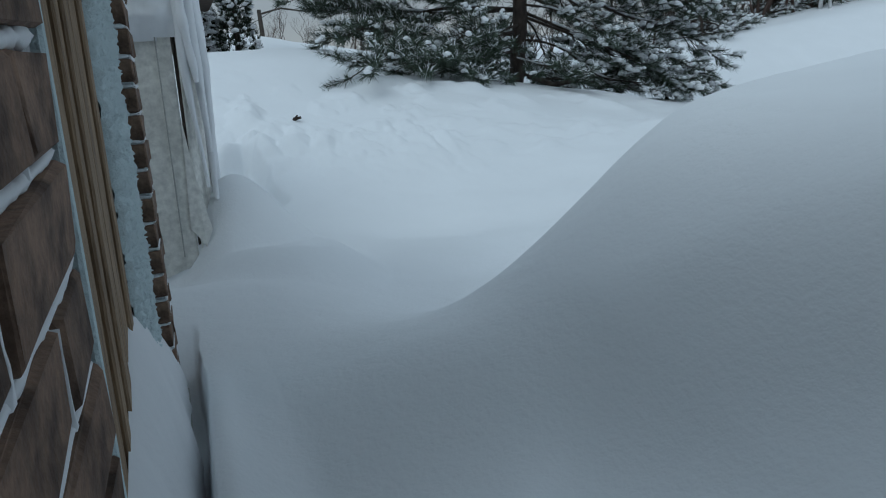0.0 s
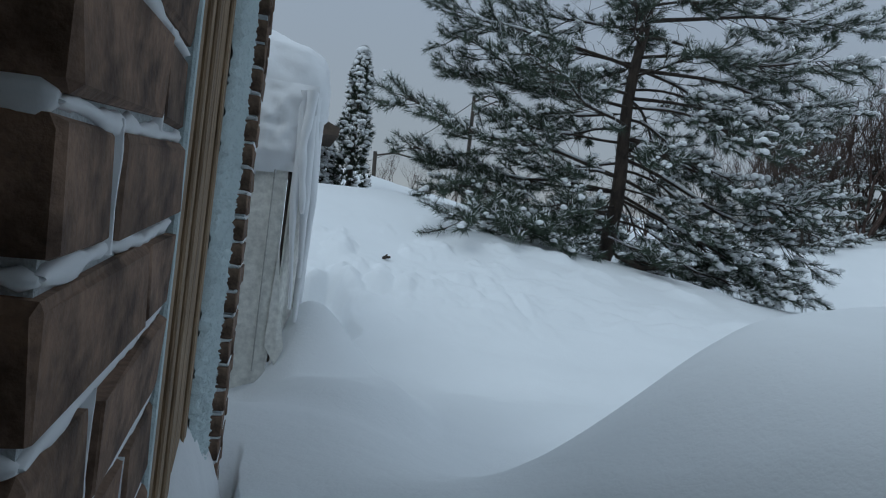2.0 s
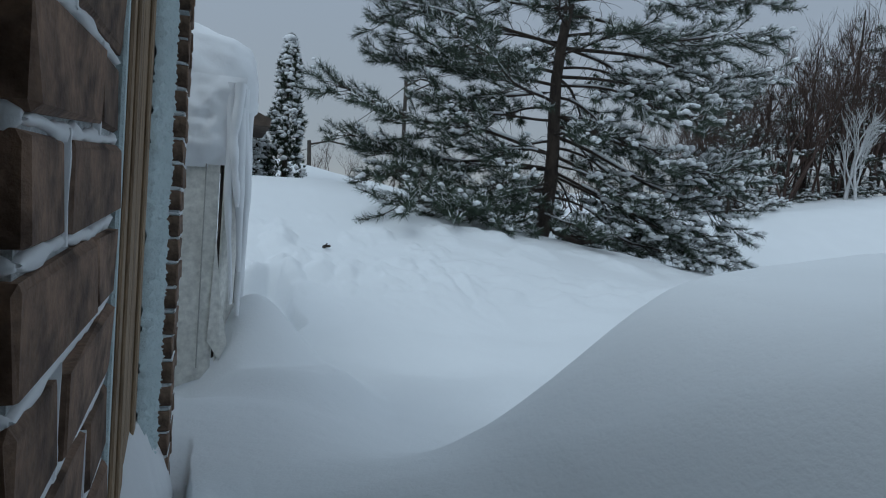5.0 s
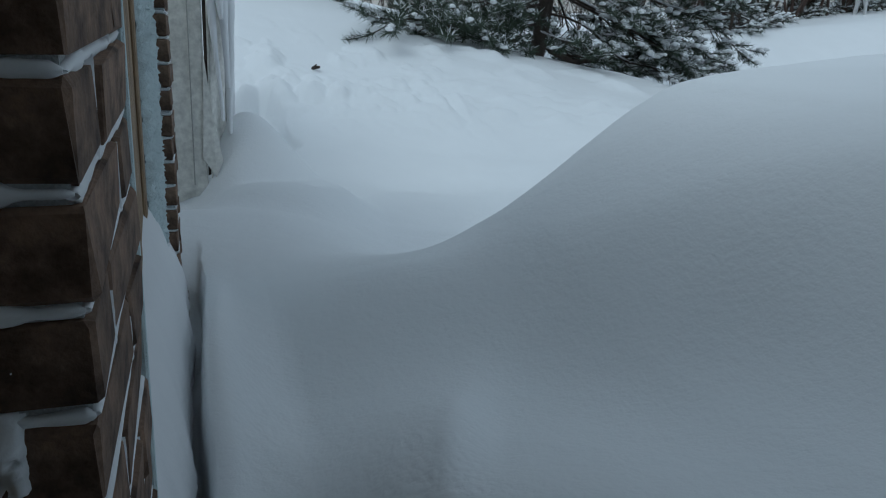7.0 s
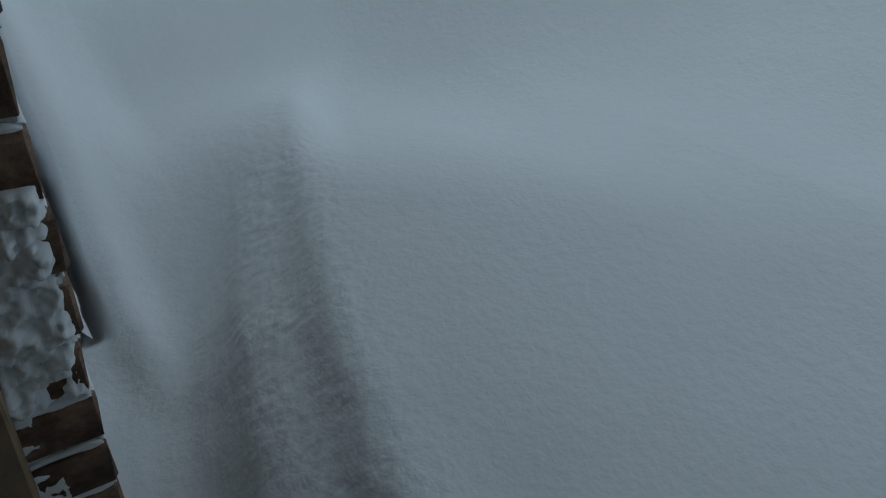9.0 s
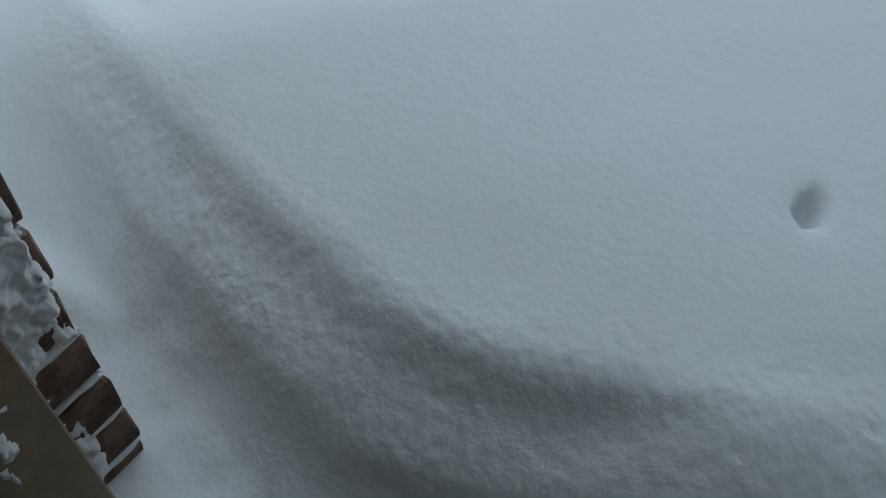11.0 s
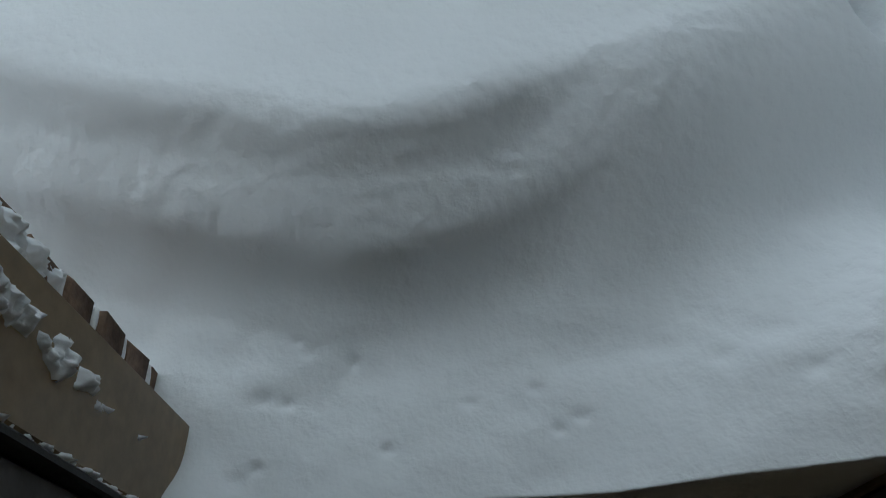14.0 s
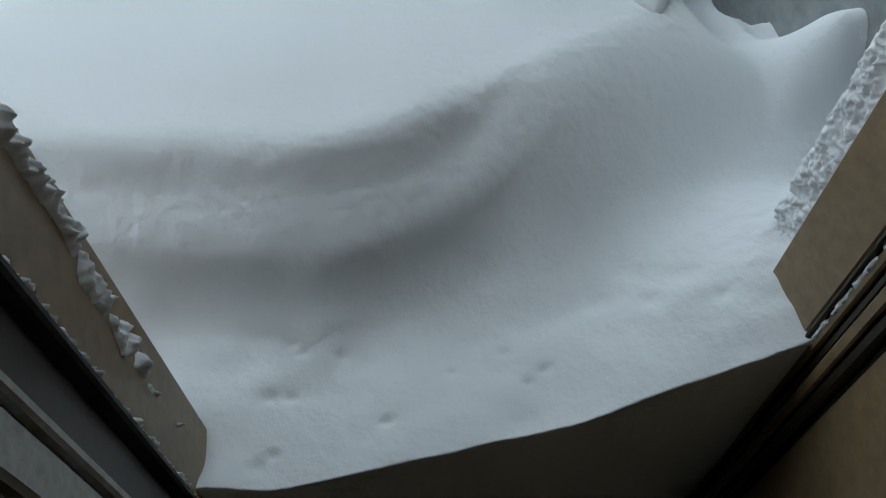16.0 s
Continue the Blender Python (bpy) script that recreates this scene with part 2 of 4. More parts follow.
    # a pit left by a falling icicle
    z = z - 0.075 * np.exp(-(((x - 0.463) / 0.016) ** 2 + ((y + 0.203) / 0.016) ** 2) ** 1.4) - 0.006 * np.exp(-(((x - 0.461) / 0.04) ** 2 + ((y + 0.203) / 0.04) ** 2))
    # small pits where drops fell on the threshold snow
    for px, py, pr in PITS:
        z = z - 0.0055 * np.exp(-(((x - px) / pr) ** 2 + ((y - py) / (pr * 1.3)) ** 2))
    # old tracks and lumps across the yard
    z = z + (0.13 * np.maximum(fbm(x * 2.2, y * 2.2, 4, 21), 0) * np.exp(-((y - 8.6 - 0.1 * x) / 0.9) ** 2) + 0.11 * np.abs(fbm(x * 2.8, y * 2.8, 4, 23)) * np.exp(-((y - 7.7) / 0.6) ** 2)) * smooth(9, 5, x) * smooth(-1, 0.5, x)
    z = z + 0.035 * np.sin((y + 0.15 * x) * 4.2) * smooth(3.4, 4.2, y) * smooth(7.2, 6.0, y) * smooth(0.8, 1.6, x)
    # grain and lumps
    rough = smooth(-0.07, 0.02, w) * smooth(0.26, 0.09, w) * zone
    z = z + rough * (0.0011 * fbm(x * 105, y * 105, 2, 3) + 0.0010 * fbm(x * 58, y * 58, 2, 4))
    z = z + 0.006 * fbm(x * 2.5, y * 2.5, 3, 8) + 0.03 * fbm(x * 0.5, y * 0.5, 2, 9) * smooth(1.5, 5, np.hypot(x, y))
    return z


def axis(spans):
    out = [spans[0][0]]
    for a, b, n, g in spans:
        s = np.linspace(0, 1, n + 1)[1:]
        out += list(a + (b - a) * s ** g)
    return np.array(out)


gx = axis([(-120, -1.2, 24, 0.35), (-1.2, -0.337, 10, 1), (-0.337, -0.335, 1, 1), (-0.335, 0.35, 180, 1), (0.35, 3.0, 110, 1.15), (3.0, 14, 90, 1.1), (14, 400, 46, 2.6)])
gy = axis([(-160, -2.0, 26, 0.35), (-2.0, -0.8, 34, 1), (-0.8, 0.9, 400, 1), (0.9, 4.6, 150, 1.15), (4.6, 11, 150, 1.0), (11, 22, 80, 1.1), (22, 500, 50, 2.6)])
GX, GY = np.meshgrid(gx, gy, indexing="ij")
GZ = ground_z(GX, GY)
GZ = np.where((GX < -0.336) & (GY < HOUSE_END - 0.1), -0.15, GZ)
nx, ny = GX.shape
idx = np.arange(nx * ny).reshape(nx, ny)
quads = np.stack([idx[:-1, :-1], idx[1:, :-1], idx[1:, 1:], idx[:-1, 1:]], -1).reshape(-1, 4)
me = bpy.data.meshes.new("ground")
me.vertices.add(nx * ny)
me.vertices.foreach_set("co", np.stack([GX, GY, GZ], -1).ravel())
me.loops.add(quads.size)
me.loops.foreach_set("vertex_index", quads.ravel())
me.polygons.add(len(quads))
me.polygons.foreach_set("loop_start", np.arange(0, quads.size, 4))
me.polygons.foreach_set("loop_total", np.full(len(quads), 4))
me.update(calc_edges=True)
me.polygons.foreach_set("use_smooth", np.ones(len(quads), bool))
me.materials.append(SNOW)
tagged(new("ground", me), "deep wind-blown fresh snow drifted over the yard", "snow", kind="structure")


def gz(x, y):
    return float(ground_z(np.array([x]), np.array([y]))[0])


# ---- the house ----
def slab(name, x0, x1, y0, y1, z0, z1, mat, label, category="wall", bevel=0.0):
    return tagged(put(name, box(x0, x1, y0, y1, z0, z1, bevel), mat), label, category, kind="structure")


WIN_S, WIN_N = 0.775, 2.31
SILL_Z = 0.66
COURSE = 0.0765
ZERO = 1.519 - 19 * COURSE
wall_pier = slab("wall_east", -0.235, WX - 0.007, REVEAL_N + 0.006, WIN_S - 0.004, 0.0, 2.8, MORTAR, "brown brick wall with frost-filled mortar joints")
wall_far = slab("wall_east_end", -0.235, WX - 0.007, WIN_N + 0.006, HOUSE_END - 0.006, 0.0, 2.8, MORTAR, "brown brick wall end beside the window, frosty joints")
wall_south = slab("wall_east_south", -0.235, WX - 0.007, -4.0, REVEAL_S - 0.006, 0.0, 2.8, MORTAR, "brown brick wall beyond the doorway, crusted with snow")
wall_low = slab("wall_under_window", -0.235, WX - 0.007, WIN_S - 0.004, WIN_N + 0.006, 0.0, SILL_Z - 0.06, MORTAR, "brick wall below the window")
slab("wall_over_window", -0.235, WX - 0.007, WIN_S - 0.004, WIN_N + 0.006, 2.25, 2.8, MORTAR, "brick wall above the window")
slab("wall_over_door", -0.235, WX - 0.007, REVEAL_S - 0.006, REVEAL_N + 0.006, 2.25, 2.8, MORTAR, "brick wall above the door")
slab("wall_lining", -0.42, -0.239, DOOR_N + 0.03, HOUSE_END, 0.0, 2.8, INNER, "plain inner wall lining")
slab("wall_lining_south", -0.42, -0.239, -4.0, DOOR_S - 0.03, 0.0, 2.8, INNER, "plain inner wall lining")
slab("wall_lining_top", -0.42, -0.239, DOOR_S - 0.03, DOOR_N + 0.03, 2.2, 2.8, INNER, "plain inner wall over the door")
# unseen closed room, added with dark surfaces to keep light from the doorway
slab("wall_west", -3.6, -3.5, -4.0, HOUSE_END, 0.0, 2.8, INNER, "unseen plain room wall")
slab("wall_north", -3.5, -0.424, HOUSE_END - 0.1, HOUSE_END, 0.0, 2.8, INNER, "unseen plain room wall")
slab("wall_south", -3.5, -0.424, -4.0, -3.9, 0.0, 2.8, INNER, "unseen plain room wall")
slab("floor", -3.5, -0.36, -3.9, HOUSE_END - 0.1, -0.06, 0.0, FLOORM, "unseen dark indoor floor", "floor")
slab("ceiling", -3.5, -0.424, -3.9, HOUSE_END - 0.1, 2.5, 2.56, INNER, "unseen plain room ceiling", "ceiling")
roof_eave = slab("roof_eave", -3.8, 0.43, -4.3, 3.58, 2.80, 2.92, simple("soffit", (0.10, 0.085, 0.07), (0.14, 0.12, 0.10), 6, 0.7), "dark roof eave overhanging the wall", "roof", 0.01)
RENDERED = simple("grey_render", (0.30, 0.32, 0.32), (0.37, 0.39, 0.39), 3, 0.8, relief=0.3)
# only its foot is in view; the unseen height is added to shade the drift
wing = slab("wall_wing", WX + 0.003, 7.0, -4.0, -0.80, 0.0, 5.4, RENDERED, "grey rendered wing wall standing out beside the doorway")

# ---- door frame ----
door_frame = empty("door_frame", "tan painted door frame with snow stuck on it", "door frame", at=(0, 0, 0))
for side, face in (("n", DOOR_N), ("s", DOOR_S)):
    s = 1 if side == "n" else -1
    def strip(x0, x1, a, b, z0=0.0, z1=2.2, bev=0.003):
        y0, y1 = sorted((face + s * a, face + s * b))
        return box(x0, x1, y0, y1, z0, z1, bev)
    if s > 0:
        part("jamb", strip(-0.346, -0.226, 0.0, 0.044), TAN, door_frame)
        part("weather_strip", strip(-0.358, -0.347, -0.004, 0.05), BLACK, door_frame, "black rubber weather strip")
        # rebate and inner groove carry the shade of their gaps as dark colour
        part("rebate", strip(-0.419, -0.359, 0.012, 0.05), DARKWOOD, door_frame, "rebate behind the seal, coloured dark brown for its shade")
        part("stop", strip(-0.432, -0.420, -0.002, 0.05, bev=0.003), GREYP, door_frame, "pale grey door stop")
        part("inner_groove", strip(-0.438, -0.433, 0.006, 0.05), BLACK, door_frame, "groove coloured black for its shade")
        part("casing", strip(-0.482, -0.439, 0.0, 0.06, bev=0.004), GREYP, door_frame, "grey painted inner casing")
        part("casing_edge", strip(-0.51, -0.483, 0.008, 0.06, bev=0.004), DARKWOOD, door_frame, "dark edge of the casing")
    else:
        part("jamb", strip(-0.321, -0.222, 0.0, 0.044), TAN, door_frame)
        part("weather_strip", strip(-0.330, -0.322, -0.003, 0.05), DARKWOOD, door_frame, "brown weather strip")
        part("bead", strip(-0.345, -0.331, 0.002, 0.05), TAN, door_frame, "tan bead")
        part("bead", strip(-0.358, -0.346, 0.008, 0.05), DARKWOOD, door_frame, "dark brown bead")
        part("bead", strip(-0.376, -0.359, 0.003, 0.05), TAN, door_frame, "tan bead")
        part("casing", strip(-0.394, -0.377, 0.008, 0.06, bev=0.004), DARKWOOD, door_frame, "dark brown inner casing")
part("head_jamb", box(-0.40, -0.226, DOOR_S, DOOR_N, 2.1, 2.2, 0.003), TAN, door_frame)
part("threshold", box(-0.40, -0.345, DOOR_S, DOOR_N, 0.0, 0.03, 0.004), BLACK, door_frame, "dark metal threshold")

door = empty("door", "brown door standing open into the house", "door", at=(0, 0, 0))
HINGE = Matrix.Translation((-0.402, DOOR_S - 0.02, 0)) @ Matrix.Rotation(radians(-17), 4, "Z") @ Matrix.Translation((0.402, 0.02 - DOOR_S, 0))
for name, x0, x1, y0, y1, bev, mat, label in (("leaf", -1.28, -0.402, DOOR_S - 0.062, DOOR_S - 0.018, 0.004, TAN, ""), ("edge_strip", -0.4015, -0.395, DOOR_S - 0.060, DOOR_S - 0.020, 0.001, BLACK, "black edge seal")):
    bm = box(x0, x1, y0, y1, 0.02, 2.08, bev)
    bm.transform(HINGE)
    part(name, bm, mat, door, label)

# ---- bricks ----
def brick_mesh(ly, seed, depth=0.085, lz=0.064):
    r = random.Random(seed)
    bm = box(-depth / 2, depth / 2, -ly / 2, ly / 2, -lz / 2, lz / 2, r.uniform(0.003, 0.005))
    for v in bm.verts:
        v.co += Vector((r.uniform(-1, 1), r.uniform(-1, 1), r.uniform(-1, 1))) * 0.0028
    me = bpy.data.meshes.new("brick")
    bm.to_mesh(me)
    bm.free()
    me.materials.append(BRICK)
    return me


BRICKS = {}


SAG = {}               # walls whose courses have settled: rise for each metre along the wall, and where it is nought


def settle(parent, y):
    slope, y0 = SAG.get(parent.name, (0.0, 0.0))
    return slope * (y - y0)


def lay(parent, y0, y1, z, seed):
    key = (round((y1 - y0) * 200), seed % 4)
    if key not in BRICKS:
        BRICKS[key] = brick_mesh(key[0] / 200, seed % 4 + key[0])
    r = random.Random(seed * 31 + 5)
    ob = new("brick", BRICKS[key])
    ob.parent = parent
    ob.location = (WX - 0.0425 + r.uniform(-0.003, 0.003), (y0 + y1) / 2, z + settle(parent, (y0 + y1) / 2))
    ob.rotation_euler = (r.uniform(-0.012, 0.012) + settle(parent, 1) - settle(parent, 0), r.uniform(-0.01, 0.01), r.uniform(-0.014, 0.014))
    return ob


def courses(parent, y0, y1, k0, k1, joints_a, joints_b, salt):
    for k in range(k0, k1):
        z = ZERO + (k + 0.5) * COURSE
        js = joints_a if k % 2 else joints_b
        ends = [y0] + [j for j in js if y0 < j < y1] + [y1]
        for n, (a, b) in enumerate(zip(ends[:-1], ends[1:])):
            lay(parent, a + (0.005 if n else 0.0), b - (0.005 if b < y1 else 0.0), z, salt + k * 17 + n)


SAG[wall_pier.name] = (0.055, 0.56)
courses(wall_pier, REVEAL_N, WIN_S - 0.02, 5, 30, [0.516], [0.636], 100)
courses(wall_far, WIN_N, HOUSE_END, 5, 30, [2.42], [2.53], 900)
courses(wall_south, -1.75, REVEAL_S, 5, 24, [-0.73, -0.95, -1.17, -1.39, -1.61], [-0.62, -0.84, -1.06, -1.28, -1.5], 1700)
courses(wall_low, WIN_S, WIN_N, 5, 7, [0.9, 1.12, 1.34, 1.56, 1.78, 2.0, 2.22], [1.01, 1.23, 1.45, 1.67, 1.89, 2.11], 2500)


# ---- crusts of snow and frost ----
def crust(name, origin, u, v, n, size, thick, cell, seed, cover, parent, mat=None, scale=18.0, label="", fade=0.25):
    """A lumpy crust on a plane: origin, two sides and the normal; cover sets how much of the plane it hides."""
    origin, u, v, n = Vector(origin), Vector(u), Vector(v), Vector(n)
    a, b = max(2, int(size[0] / cell)), max(2, int(size[1] / cell))
    U, V = np.meshgrid(np.linspace(0, 1, a + 1), np.linspace(0, 1, b + 1), indexing="ij")
    f = fbm(U * size[0] * scale, V * size[1] * scale, 4, seed) * 0.5
    rim = np.minimum(np.minimum(U, 1 - U) * size[0], np.minimum(V, 1 - V) * size[1]) / (fade * min(size))
    h = np.minimum(f + cover, 1.0) - np.clip(1 - rim, 0, 1) * 0.9
    lump = np.sqrt(np.clip(h, 0, None)) * (1 + 0.6 * fbm(U * size[0] * scale * 4, V * size[1] * scale * 4, 2, seed + 3))
    verts, ids, faces = [], {}, []
    for i in range(a):
        for j in range(b):
            if h[i:i + 2, j:j + 2].max() <= 0:
                continue
            q = []
            for p in ((i, j), (i + 1, j), (i + 1, j + 1), (i, j + 1)):
                if p not in ids:
                    ids[p] = len(verts)
                    verts.append(tuple(origin + u * (U[p] * size[0]) + v * (V[p] * size[1]) + n * (thick * max(lump[p], 0) - 0.001)))
                q.append(ids[p])
            faces.append(q)
    if not faces:
        return None
    return raw(name, verts, faces, mat or SNOW_SOFT, parent, True, label)


def joint_frost(y0, y1, z, seed, parent, thick=0.011, along="y", base=None):
    """An uneven rope of frost that fills a mortar joint."""
    r = random.Random(seed)
    n = max(6, int((y1 - y0) / 0.007))
    verts, faces, ring = [], [], 8
    for i in range(n + 1):
        t = y0 + (y1 - y0) * i / n
        h = thick * (0.55 + 0.5 * float(field(t * 24, seed * 1.7)) + 0.35 * float(field(t * 70, seed * 2.3)))
        h = max(h, 0.0035) * min(1.0, 0.3 + min(t - y0, y1 - t) / 0.008)
        d = 0.0045 + 0.10 * h
        dz = 0.004 * float(field(t * 16, seed * 3.1))
        for k in range(ring):
            a = math.pi * 2 * k / ring
            o, zz = d * math.cos(a), z + dz + h * math.sin(a) + settle(parent, t if along == "y" else base)
            verts.append((WX - 0.0065 + o, t, zz) if along == "y" else (t, base - 0.0 - o, zz))
    for i in range(n):
        for k in range(ring):
            faces.append((i * ring + k, i * ring + (k + 1) % ring, (i + 1) * ring + (k + 1) % ring, (i + 1) * ring + k))
    faces += [tuple(range(ring)), tuple(range(n * ring, n * ring + ring))]
    return raw("joint_frost", verts, faces, SNOW_SOFT, parent, True, "frost packed into a mortar joint")


for k in range(6, 26):
    z = ZERO + k * COURSE
    joint_frost(REVEAL_N + 0.004, WIN_S - 0.03, z, k, wall_pier, 0.0082)
    joint_frost(-0.24, WX - 0.005, z, k + 50, wall_pier, 0.0105, along="x", base=REVEAL_N + 0.005)
    joint_frost(-0.24, WX - 0.008, z, k + 90, wall_far, 0.007, along="x", base=WIN_N + 0.004)
    joint_frost(WIN_N, HOUSE_END, z, k + 130, wall_far, 0.008)
for k in range(6, 26):
    y = 0.516 if k % 2 else 0.636
    z0 = ZERO + k * COURSE + settle(wall_pier, y)
    r = random.Random(k)
    tall, n = COURSE * r.choice((0.6, 0.85, 1.0)), 9
    verts = []
    for i in range(n + 1):
        mid = y + 0.004 * float(field(i * 0.6, k * 2.7))
        wide = 0.0035 + 0.0022 * float(field(i * 0.9, k * 4.1 + 7)) + 0.004 * max(0, 1 - i / 2)
        wide *= 1 if tall > 0.9 * COURSE else min(1, (n - i) / 3 + 0.1)
        verts += [(WX - 0.012, mid - wide, z0 + tall * i / n), (WX - 0.001, mid - wide * 0.5, z0 + tall * i / n), (WX - 0.001, mid + wide * 0.5, z0 + tall * i / n), (WX - 0.012, mid + wide, z0 + tall * i / n)]
    raw("joint_frost", verts, [(i * 4 + q, i * 4 + q + 1, i * 4 + q + 5, i * 4 + q + 4) for i in range(n) for q in range(3)], SNOW_SOFT, wall_pier, True)
crust("snow_crust", (-0.238, REVEAL_N + 0.005, 0.82), (1, 0, 0), (0, 0, 1), (0, -1, 0), (0.085, 0.26), 0.019, 0.0025, 11, 0.5, wall_pier, scale=30, label="rough snow crust on the brick reveal", fade=0.12)
crust("snow_crust", (-0.238, REVEAL_N + 0.005, 0.50), (1, 0, 0), (0, 0, 1), (0, -1, 0), (0.045, 0.75), 0.016, 0.004, 14, 0.25, wall_pier, scale=30, fade=0.2)
crust("snow_crust", (-0.238, REVEAL_S + 0.002, 0.55), (1, 0, 0), (0, 0, 1), (0, 1, 0), (0.100, 0.62), 0.010, 0.0026, 12, 0.62, wall_south, scale=48, label="thick snow crust on the brick edge", fade=0.10)
crust("snow_crust", (WX - 0.002, -1.0, 0.5), (0, 1, 0), (0, 0, 1), (1, 0, 0), (0.50, 0.75), 0.018, 0.006, 15, 0.25, wall_south, scale=24, fade=0.1)
for n, (x0, z0, wx, hz, sd, cv) in enumerate([(-0.268, 1.0, 0.036, 0.16, 21, 0.32), (-0.296, 0.865, 0.046, 0.135, 22, 0.36), (-0.290, 0.81, 0.026, 0.045, 23, 0.32), (-0.298, 0.765, 0.022, 0.05, 24, 0.3), (-0.265, 0.725, 0.010, 0.02, 25, 0.3), (-0.29, 0.70, 0.008, 0.012, 26, 0.3)]):
    crust("snow_splat", (x0, DOOR_N, z0), (1, 0, 0), (0, 0, 1), (0, -1, 0), (wx, hz), 0.013, 0.002, sd, cv, door_frame, scale=46, label="clump of snow stuck to the jamb", fade=0.35)
crust("frost_bead", (-0.3495, DOOR_N + 0.002, 0.62), (1, 0, 0), (0, 0, 1), (0, -1, 0), (0.008, 0.55), 0.009, 0.002, 31, 0.12, door_frame, scale=90, label="beads of frost along the seal", fade=0.2)
crust("frost_bead", (-0.3375, DOOR_S - 0.002, 0.66), (1, 0, 0), (0, 0, 1), (0, 1, 0), (0.008, 0.5), 0.007, 0.002, 33, 0.02, door_frame, scale=90, fade=0.2)

# ---- window ----
window = tagged(new("window_1"), "brown wooden window with frosted panes and snow on its sill", "window", kind="structure")
part("caulk", box(WX - 0.03, WX + 0.002, WIN_S - 0.022, WIN_S - 0.003, 0.60, 2.24, 0.003), FROST, window, "frosted strip at the brick edge")
part("seal", box(-0.226, -0.211, 0.797, 1.0, 0.70, 2.24, 0.003), simple("grey_seal", (0.055, 0.06, 0.06), (0.10, 0.11, 0.11), 12, 0.6), window, "dark grey seal beside the brick")
for y0, y1, x in ((1.002, 1.20, -0.214), (1.202, 1.27, -0.205), (1.272, 1.31, -0.212), (1.312, 1.36, -0.202), (1.362, 1.40, -0.209), (1.402, 1.47, -0.200), (1.472, 1.50, -0.208), (1.502, 1.60, -0.203), (1.602, 1.655, -0.196), (1.657, 1.72, -0.205)):
    part("stile", box(-0.226, x, y0, y1, 0.70, 2.24, 0.004), WOOD, window, "grooved weathered wooden stile")
part("window_frame", box(-0.226, -0.206, 1.721, WIN_N - 0.002, 0.70, 0.78, 0.003), WOOD, window, "brown bottom rail")
part("window_frame", box(-0.226, -0.206, WIN_N - 0.07, WIN_N - 0.002, 0.781, 2.24, 0.003), WOOD, window)
GLASS, gnt, gb = shader("window_glass", 0.05)
gb.inputs["Base Color"].default_value = (0.25, 0.3, 0.32, 1)
gb.inputs["Transmission Weight"].default_value = 0.6
part("pane", box(-0.218, -0.212, 1.721, WIN_N - 0.071, 0.781, 2.24), GLASS, window, "glass pane")
crust("frost_sheet", (-0.2055, 1.727, 0.70), (0, 1, 0), (0, 0, 1), (1, 0, 0), (WIN_N - 1.732, 1.53), 0.020, 0.008, 41, 0.9, window, FROST, scale=34, label="wind-packed frost covering the panes", fade=0.01)
part("window_sill", box(-0.235, -0.128, WIN_S - 0.03, WIN_N + 0.03, 0.575, 0.615, 0.006), GREYP, window, "stone sill")


def pillow():
    """The snow that lies on the sill, high against the glass and rounded at its rim."""
    ys = np.linspace(WIN_S - 0.035, WIN_N + 0.10, 150)
    prof_n = 18
    verts, faces = [], []
    for i, y in enumerate(ys):
        t = (y - ys[0]) / (ys[-1] - ys[0])
        crown = 0.90 + 0.16 * math.exp(-((y - 1.66) / 0.30) ** 2) - 0.07 * float(smooth(1.9, 2.3, y)) + 0.012 * float(fbm(y * 5, 3.0, 3, 2))
        rim = -0.118 + 0.010 * float(fbm(y * 7, 8.0, 3, 5)) - 0.012 * float(smooth(0.6, 1.0, t))
        low = 0.585 + 0.006 * float(field(y * 15, 2))
        end = float(min(smooth(0, 0.02, t), smooth(1, 0.95, t)))
        for k in range(prof_n):
            s = k / (prof_n - 1)
            if s < 0.75:
                q = s / 0.75
                x = -0.205 + (rim + 0.205) * (1 - (1 - q) ** 1.25)
                z = crown - (crown - low - 0.05) * q ** 1.35
            else:
                q = (s - 0.75) / 0.25
                x = rim + 0.004 * math.sin(q * math.pi) + 0.004 * float(fbm(y * 30, q * 2, 2, 6)) - 0.012 * q
                z = low + 0.05 - 0.05 * q
            verts.append((x, y, low + (z - low) * (0.3 + 0.7 * end)))
    for i in range(len(ys) - 1):
        for k in range(prof_n - 1):
            a = i * prof_n + k
            faces.append((a, a + 1, a + prof_n + 1, a + prof_n))
    return raw("sill_snow", verts, faces, SNOW_SOFT, None, True)


tagged(pillow(), "thick pillow of snow lying on the window sill", "snow", kind="stuff")

